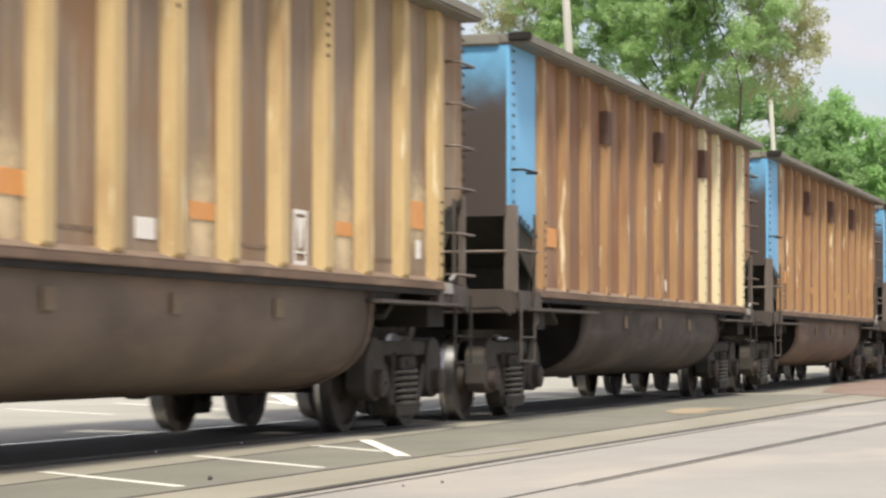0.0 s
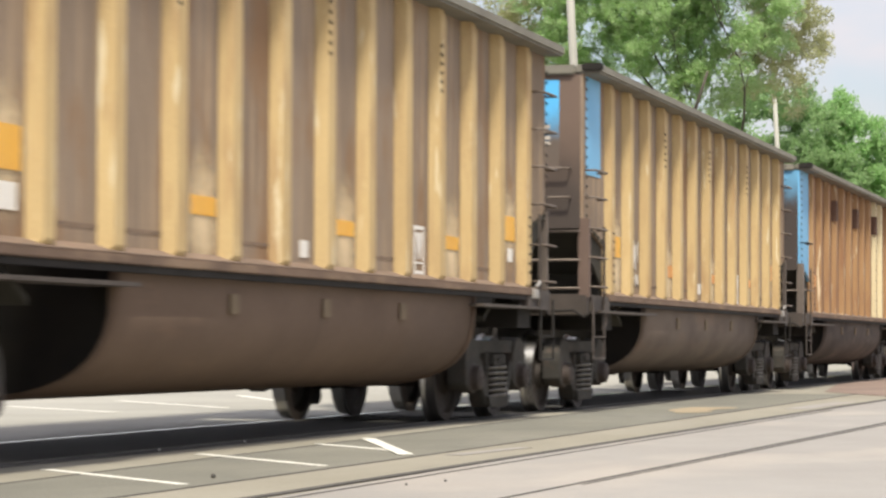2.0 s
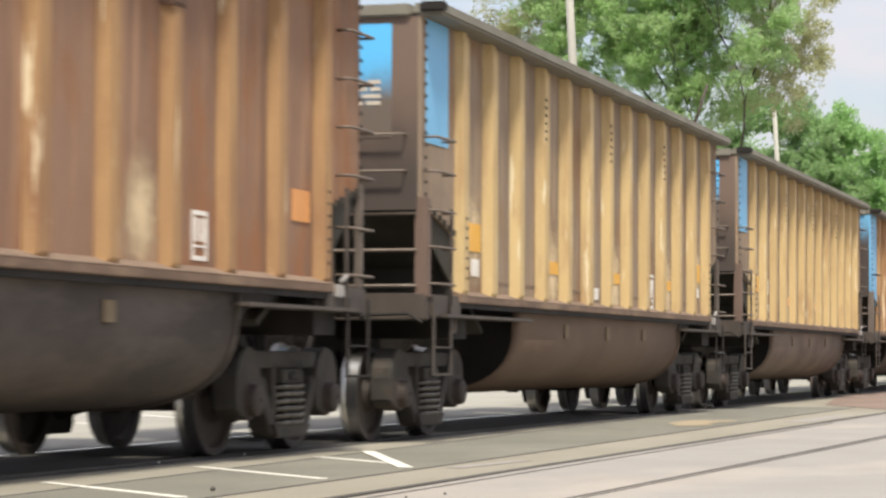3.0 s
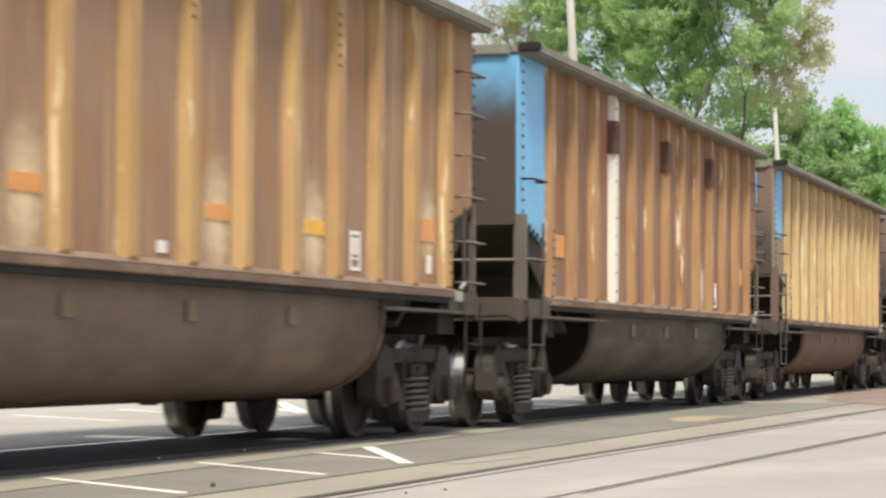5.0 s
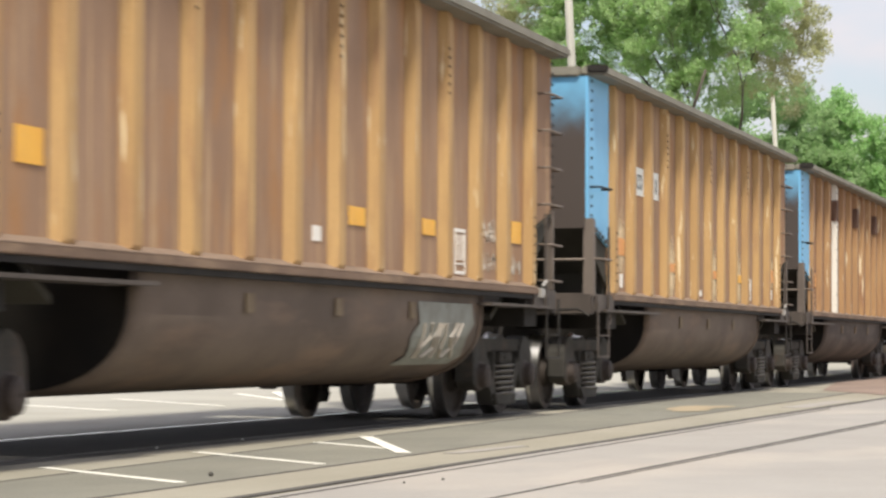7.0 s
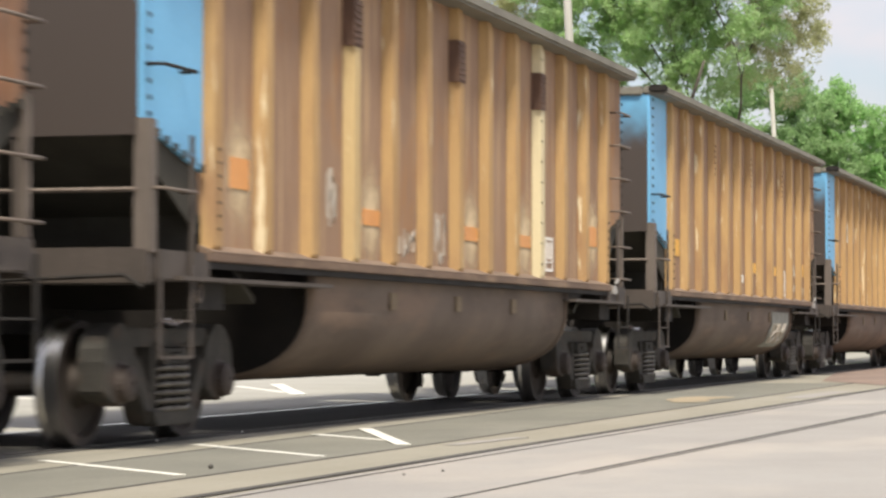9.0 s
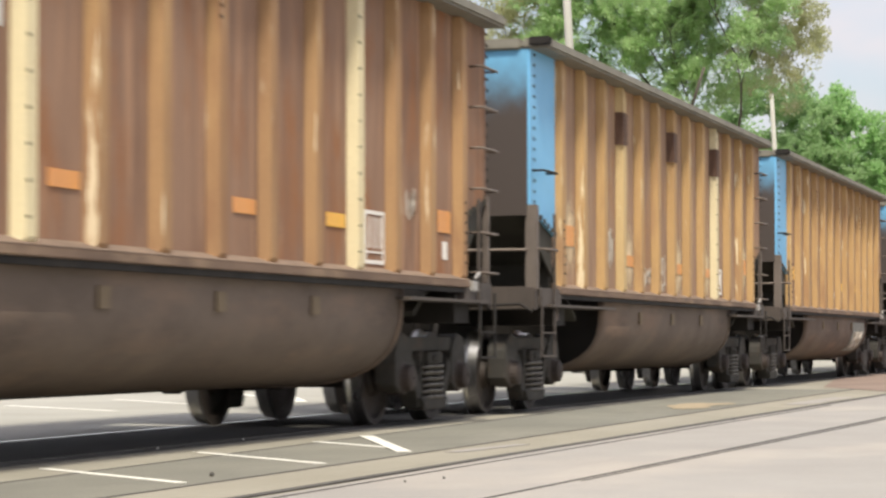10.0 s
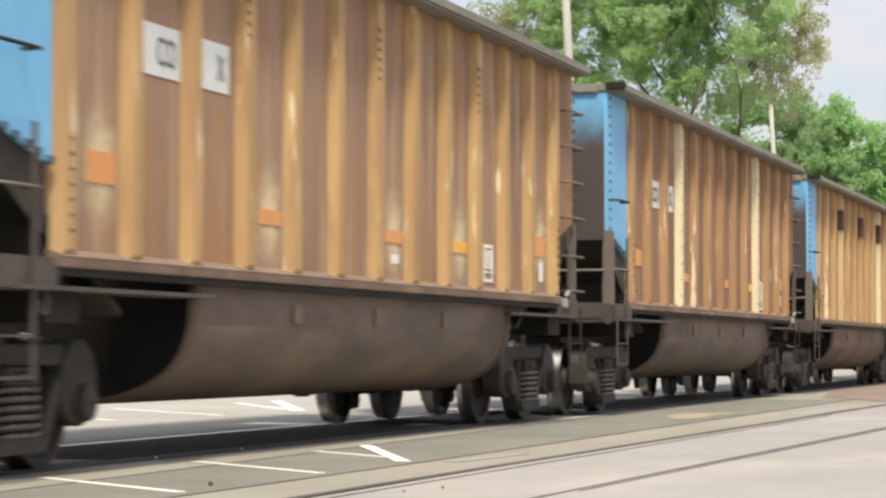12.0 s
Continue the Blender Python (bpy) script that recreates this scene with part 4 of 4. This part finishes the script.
STD = ((0, 1.92, 0.42, 0.20, 0), (3, 1.76, 0.45, 0.11, 0), (6, 1.75, 0.45, 0.11, 0), (8, 1.74, 0.45, 0.11, 1), (11, 1.86, 0.40, 0.20, 0))
SMEAR = ((3, 1.66, 0.42, 0.40), (6, 1.64, 0.42, 0.40), (8, 1.63, 0.42, 0.36))
OCHRE = "ochre-yellow ribbed steel bathtub coal gondola, dusty"
CARS = {
    -4: dict(tone="brown", blue=True, reflectors=STD, boxes=((9, 1.60, 0.26, 0.30),), label="brown ribbed steel bathtub coal gondola with blue end"),
    -3: dict(tone="brown", blue=True, vents=(3, 6, 9), reflectors=STD, boxes=((9, 1.60, 0.26, 0.30),), label="brown ribbed coal gondola with blue end and vent plates"),
    -2: dict(tone="brown", blue=True, vents=(3, 6, 9), reflectors=STD, boxes=((9, 1.60, 0.26, 0.30),), label="rusty brown ribbed coal gondola with blue end and dark vents"),
    -1: dict(sooty=True, tone="brown", blue=True, vents=(3, 6, 9), white=(9, 10, 12), reflectors=STD[:1], blocks=((6, 1.55, 0.08, 0.14),), label="rusty brown ribbed coal gondola with three cream ribs"),
    0: dict(tone="ochre", blue=False, reflectors=((0, 1.92, 0.38, 0.24, 1), (3, 1.72, 0.52, 0.15, 0), (6, 1.70, 0.45, 0.12, 0), (9, 1.71, 0.40, 0.11, 0), (11, 1.92, 0.36, 0.24, 0)),
            smears=((0, 1.60, 0.4, 0.3), (3, 1.56, 0.42, 0.4), (6, 1.52, 0.42, 0.4), (9, 1.56, 0.4, 0.3)), blocks=((5, 1.54, 0.32, 0.14), (11, 1.62, 0.14, 0.16)), boxes=((8, 1.60, 0.30, 0.42),),
            scrawl=((1, 1.86, 0.40, 0.34, 11), (1, 1.56, 0.44, 0.18, 12)), label=OCHRE + ", white scrawl on its side"),
    1: dict(tone="ochre", blue=False, reflectors=((0, 1.90, 0.40, 0.26, 1), (3, 1.72, 0.45, 0.13, 1), (6, 1.70, 0.42, 0.12, 1), (9, 1.70, 0.40, 0.12, 1), (11, 1.92, 0.38, 0.24, 1)),
            smears=((3, 1.58, 0.42, 0.34), (6, 1.56, 0.42, 0.36), (9, 1.56, 0.42, 0.3)), blocks=((5, 1.50, 0.18, 0.13), (0, 1.62, 0.26, 0.16), (11, 1.66, 0.18, 0.13)), boxes=((8, 1.60, 0.30, 0.42),), label=OCHRE + ", amber reflectors along its foot"),
    2: dict(sooty=True, chalky=True, tone="brown", blue=True, white=(3,), vents=(3, 6, 9), reflectors=((0, 1.92, 0.38, 0.24, 0), (11, 1.92, 0.40, 0.24, 0)), smears=((8, 1.7, 0.4, 0.4),), boxes=((9, 1.60, 0.28, 0.34),), label="rusty brown ribbed coal gondola with one chalky white rib"),
    3: dict(tone="tan", blue=True, sign=True, reflectors=STD, smears=SMEAR, boxes=((9, 1.60, 0.26, 0.32),), blocks=((0, 1.52, 0.16, 0.16), (5, 1.47, 0.16, 0.08), (11, 1.56, 0.14, 0.16)), label="tan-brown ribbed coal gondola with white lettered panels"),
    4: dict(clean=True, tone="tan", blue=True, reflectors=((0, 1.92, 0.38, 0.22, 1), (6, 1.80, 0.42, 0.15, 1), (8, 1.80, 0.38, 0.14, 1), (11, 1.88, 0.36, 0.22, 1)), boxes=((9, 1.62, 0.36, 0.42),), blocks=((5, 1.62, 0.2, 0.12),),
            scrawl=((10, 1.86, 0.5, 0.24, 21), (10, 1.55, 0.5, 0.2, 22), (11, 1.55, 0.4, 0.2, 23)), tub_scrawl=True, label="tan-brown ribbed coal gondola with sprayed tub"),
    5: dict(tone="tan", blue=True, white=(9,), pale=(3,), vents=(3, 6, 9), reflectors=((0, 1.92, 0.38, 0.22, 0), (3, 1.74, 0.45, 0.13, 0), (6, 1.72, 0.45, 0.13, 0), (8, 1.72, 0.42, 0.12, 0), (11, 1.88, 0.36, 0.22, 0)), boxes=((9, 1.62, 0.32, 0.36),),
            scrawl=((4, 1.56, 0.5, 0.24, 31), (5, 1.66, 0.34, 0.50, 32), (2, 1.85, 0.3, 0.5, 33)), label="tan-brown ribbed coal gondola with a cream rib and scrawl"),
    6: dict(tone="brown", blue=True, sign=True, white=(3, 9), reflectors=STD, boxes=((9, 1.64, 0.52, 0.44),), scrawl=((10, 1.95, 0.3, 0.3, 41),), blocks=((11, 1.6, 0.14, 0.16),), label="rusty brown ribbed coal gondola with two cream ribs"),
    7: dict(tone="tan", blue=True, sign=True, reflectors=STD, boxes=((9, 1.62, 0.32, 0.36),), blocks=((6, 1.56, 0.2, 0.08), (11, 1.6, 0.14, 0.2)), label="tan-brown ribbed coal gondola with white lettered panels, scratched"),
    8: dict(tone="tan", blue=True, reflectors=STD, boxes=((9, 1.62, 0.32, 0.36),), label="tan-brown ribbed coal gondola with blue end"),
}
TRAIN = {i: coal_car(s) for i, s in CARS.items()}


# ---- trees, poles and distance ----
def leaf_cloud(blobs, count, size, rnd, hollow=0.55):
    """Many small bent leaves scattered through ragged lumps."""
    vs, fs = [], []
    weights = [b[3] * b[4] * b[5] for b in blobs]
    for _ in range(count):
        cx, cy, cz, rx, ry, rz = rnd.choices(blobs, weights)[0]
        while True:
            p = Vector((rnd.uniform(-1, 1), rnd.uniform(-1, 1), rnd.uniform(-1, 1)))
            q = Vector((cx + p.x * rx, cy + p.y * ry, cz + p.z * rz))
            if hollow * rnd.random() < p.length < 0.8 + 0.7 * noise.noise(q * 2.3):
                break
        if noise.noise(q * 0.8) < -0.30 + 0.1 * rnd.random() or noise.noise(q * 2.9) < -0.30 + 0.2 * rnd.random():
            continue
        u = Vector((rnd.gauss(0, 1), rnd.gauss(0, 1), rnd.gauss(0, 1))).normalized()
        w = u.orthogonal().normalized()
        s = size * rnd.uniform(0.5, 1.4)
        n = u.cross(w) * s * 0.25
        k = len(vs)
        vs += [q - u * s, q - w * s * 0.5 + n, q + u * s, q + w * s * 0.5 + n]
        fs += [(k, k + 1, k + 2), (k, k + 2, k + 3)]
    sh = Shape()
    sh.v, sh.f = [tuple(v) for v in vs], fs
    return sh


def limbs(base, height, r, rnd, spread, levels=4, up=0.75, oval=None):
    s = Shape()
    tips = []

    def grow(p, d, length, rad, lv):
        pts, radii = [p], [rad]
        for k in range(3):
            d = (d + Vector((rnd.gauss(0, 0.12), rnd.gauss(0, 0.12), 0.05))).normalized()
            p = p + d * length / 3
            pts.append(p)
            radii.append(rad * (1 - 0.14 * (k + 1)))
        if oval:
            q = p - oval[0]
            if p.z > oval[0].z - oval[1].z and (q.x / oval[1].x) ** 2 + (q.y / oval[1].y) ** 2 + (q.z / oval[1].z) ** 2 > 1:
                return
        s.tube(pts, rad, 7 if lv > 1 else 5, radii)
        if lv < 3:
            tips.append(p)
        if lv:
            for k in range(3 if lv > 1 else 4):
                a = rnd.uniform(0, 2 * math.pi)
                side = Vector((math.cos(a), math.sin(a), 0))
                grow(pts[-1] if k < 2 else pts[-2], (d * up + side * spread * rnd.uniform(0.6, 1.2) + Vector((0, 0, 0.2))).normalized(), length * rnd.uniform(0.6, 0.85), rad * 0.58, lv - 1)

    grow(Vector(base), Vector((0, 0, 1)), height, r, levels)
    return s, tips


def tree(base, height, r, blobs, count, size, leafm, label, seed, spread=0.7, levels=4, hollow=0.55, oval=None, tuft=0.0):
    """A trunk with limbs inside an oval, leaf lumps and tufts at the twigs' ends."""
    rnd = random.Random(seed)
    t = new("tree")
    t.location = base
    if oval:
        oval = (Vector(oval[0]) - Vector(base), Vector(oval[1]))
    wood, tips = limbs((0, 0, 0), height, r, rnd, spread, levels, oval=oval)
    part("trunk", wood.mesh("trunk", fix=False, smooth=True), BARK, t)
    local = [(a - base[0], b - base[1], c - base[2], d, e, f) for a, b, c, d, e, f in blobs]
    if tuft:
        local += [(*p, *(tuft * rnd.uniform(0.6, 1.3) for _ in range(3))) for p in tips]
    part("crown", leaf_cloud(local, count, size, rnd, hollow).mesh("crown", fix=False), leafm, t, "leafy crown with gaps")
    return tagged(t, label, "tree")


GZ = 0.0
rb = random.Random(3)


def lumps(n, c, spread_, r, ring=0.2):
    """Lumps of foliage scattered in an upright oval."""
    out = []
    for _ in range(n):
        a, q = rb.uniform(0, 6.28), math.sqrt(rb.uniform(ring * ring, 1.0))
        out.append((c[0] + rb.uniform(-1, 1) * spread_[0], c[1] + spread_[1] * q * math.cos(a), c[2] + spread_[2] * q * math.sin(a), *(v * rb.uniform(0.7, 1.25) for v in r)))
    return out


tree((78.6, 14.7, GZ), 5.6, 0.13, lumps(210, (78.6, 16.2, 12.3), (1.6, 4.6, 4.7), (0.9, 0.62, 0.46), 0.0) + lumps(80, (78.6, 16.4, 9.2), (1.2, 2.6, 1.4), (0.6, 0.48, 0.34), 0.0) + lumps(70, (78.6, 18.0, 10.9), (1.3, 2.1, 2.6), (0.8, 0.6, 0.45), 0.0), 390000, 0.056, LEAF, "large spreading tree in fresh green leaf", 7, 0.6, 5, oval=((78.6, 16.3, 12.2), (4.0, 4.6, 5.0)), tuft=0.6)
tree((81.5, 12.9, GZ), 5.2, 0.09, lumps(110, (81.2, 12.5, 11.2), (1.4, 1.45, 3.0), (0.6, 0.5, 0.4), 0.0), 36000, 0.052, LEAF_OLIVE, "slim tree with bronze-olive spring leaves", 9, 0.55, 4, 0.0, oval=((81.3, 12.6, 11.2), (1.9, 1.7, 3.4)), tuft=0.5)
tree((81.5, 21.0, GZ), 5.2, 0.09, lumps(110, (81.2, 20.9, 11.4), (1.4, 1.4, 3.0), (0.6, 0.5, 0.4), 0.0), 30000, 0.052, LEAF_OLIVE, "slim tree with sparse olive leaves", 10, 0.5, 4, 0.0, oval=((81.3, 20.9, 11.4), (1.9, 1.6, 3.3)), tuft=0.5)
tree((108, 16.8, GZ), 3.2, 0.16, lumps(110, (108, 16.8, 7.0), (2, 3.2, 4.6), (1.2, 0.8, 0.7), 0.0), 140000, 0.085, LEAF_FAR, "dark green tree in a distant clump", 12, 0.5, 4, oval=((108, 16.7, 7.2), (2.6, 3.2, 4.6)), tuft=0.6)
tree((110, 14.1, GZ), 3.2, 0.16, lumps(95, (110, 14.0, 7.2), (1.6, 1.8, 4.0), (1.0, 0.65, 0.6), 0.0), 90000, 0.08, LEAF_BRIGHT, "bright green young tree in a distant clump", 13, 0.5, 4, oval=((110, 14.0, 7.6), (2.0, 1.9, 4.2)), tuft=0.5)
tree((112, 11.9, GZ), 3.0, 0.16, lumps(120, (112, 11.6, 5.2), (2.4, 3.4, 4.2), (1.3, 0.8, 0.7), 0.0), 130000, 0.085, LEAF_BRIGHT, "green bushy tree beyond the street", 14, 0.5, 4, oval=((112, 11.8, 5.4), (2.6, 3.0, 4.0)), tuft=0.6)
tree((116, 21.0, GZ), 3.2, 0.2, lumps(60, (116, 20.6, 6.0), (3, 3.6, 4.2), (2.0, 1.3, 1.1), 0.0), 60000, 0.10, LEAF_FAR, "dark green tree behind the others", 15, 0.5, 3, oval=((116, 20.6, 6.5), (3.4, 3.8, 4.4)), tuft=0.8)
for bx, by, bz in ((119, 13.0, 4.2), (119, 16.5, 5.5), (125, 8.0, 2.6), (128, 4.0, 2.4), (124, 28.0, 5.0)):
    tree((bx, by, GZ), 2.5, 0.25, lumps(20, (bx, by, bz), (3, 3, 2.2), (2.2, 1.6, 1.2), 0.0), 26000, 0.10, LEAF_FAR, "low green tree at the end of the street", int(bx + by), 0.5, 3)


def utility_pole(base, height, r, label):
    p = new("utility_pole")
    p.matrix_basis = pose(*base, -3.0)
    tagged(p, label, "pole")
    part("shaft", Shape().tube([(0, 0, 0), (0, 0, height * 0.5), (0, 0, height)], r, 12, [r, r * 0.86, r * 0.72]).mesh("shaft", smooth=True, fix=False), POLE, p)
    part("cap", Shape().tube([(0, 0, height), (0, 0, height + 0.05)], r * 0.8, 12).mesh("cap", fix=False), POLE, p)


utility_pole((58.4, 13.5, GZ), 12.0, 0.12, "pale weathered utility pole behind the train")
utility_pole((88.9, 13.5, GZ), 9.3, 0.105, "pale weathered utility pole among the trees")

# ---- what moves: the train rolls away, its wheels turning ----
CAR_LENGTH, FIRST = 16.124, 15.86
TRAVEL = [
    (0.0, 0.0),
    (0.5, 4.888),
    (1.0, 9.722),
    (1.5, 14.319),
    (2.0, 19.142),
    (2.5, 24.305),
    (3.0, 29.09),
    (3.5, 33.876),
    (4.0, 38.662),
    (4.5, 43.447),
    (5.0, 48.592),
    (5.5, 53.531),
    (6.0, 58.398),
    (6.5, 62.989),
    (7.0, 67.861),
    (7.5, 72.733),
    (8.0, 77.604),
    (8.5, 82.476),
    (9.0, 87.451),
    (9.5, 92.646),
    (10.0, 97.542),
    (10.5, 102.529),
    (11.0, 107.146),
    (11.5, 111.992),
    (12.0, 117.278),
]


def travel(t):
    for (t0, p0), (t1, p1) in zip(TRAVEL, TRAVEL[1:]):
        if t <= t1:
            return p0 + (p1 - p0) * (t - t0) / (t1 - t0)
    return TRAVEL[-1][1]


def motions():
    spin = [2 * k / FPS for k in range(181)]
    for i, (car, sets) in TRAIN.items():
        walk(car, [(t, pose(FIRST - CAR_LENGTH * i + d, YC, -0.027)) for t, d in TRAVEL])
        for ws, dx in sets:
            walk(ws, [(t, pose(dx, 0, 0.457, 0, math.degrees(travel(t) / 0.420), 0)) for t in spin])


motions()
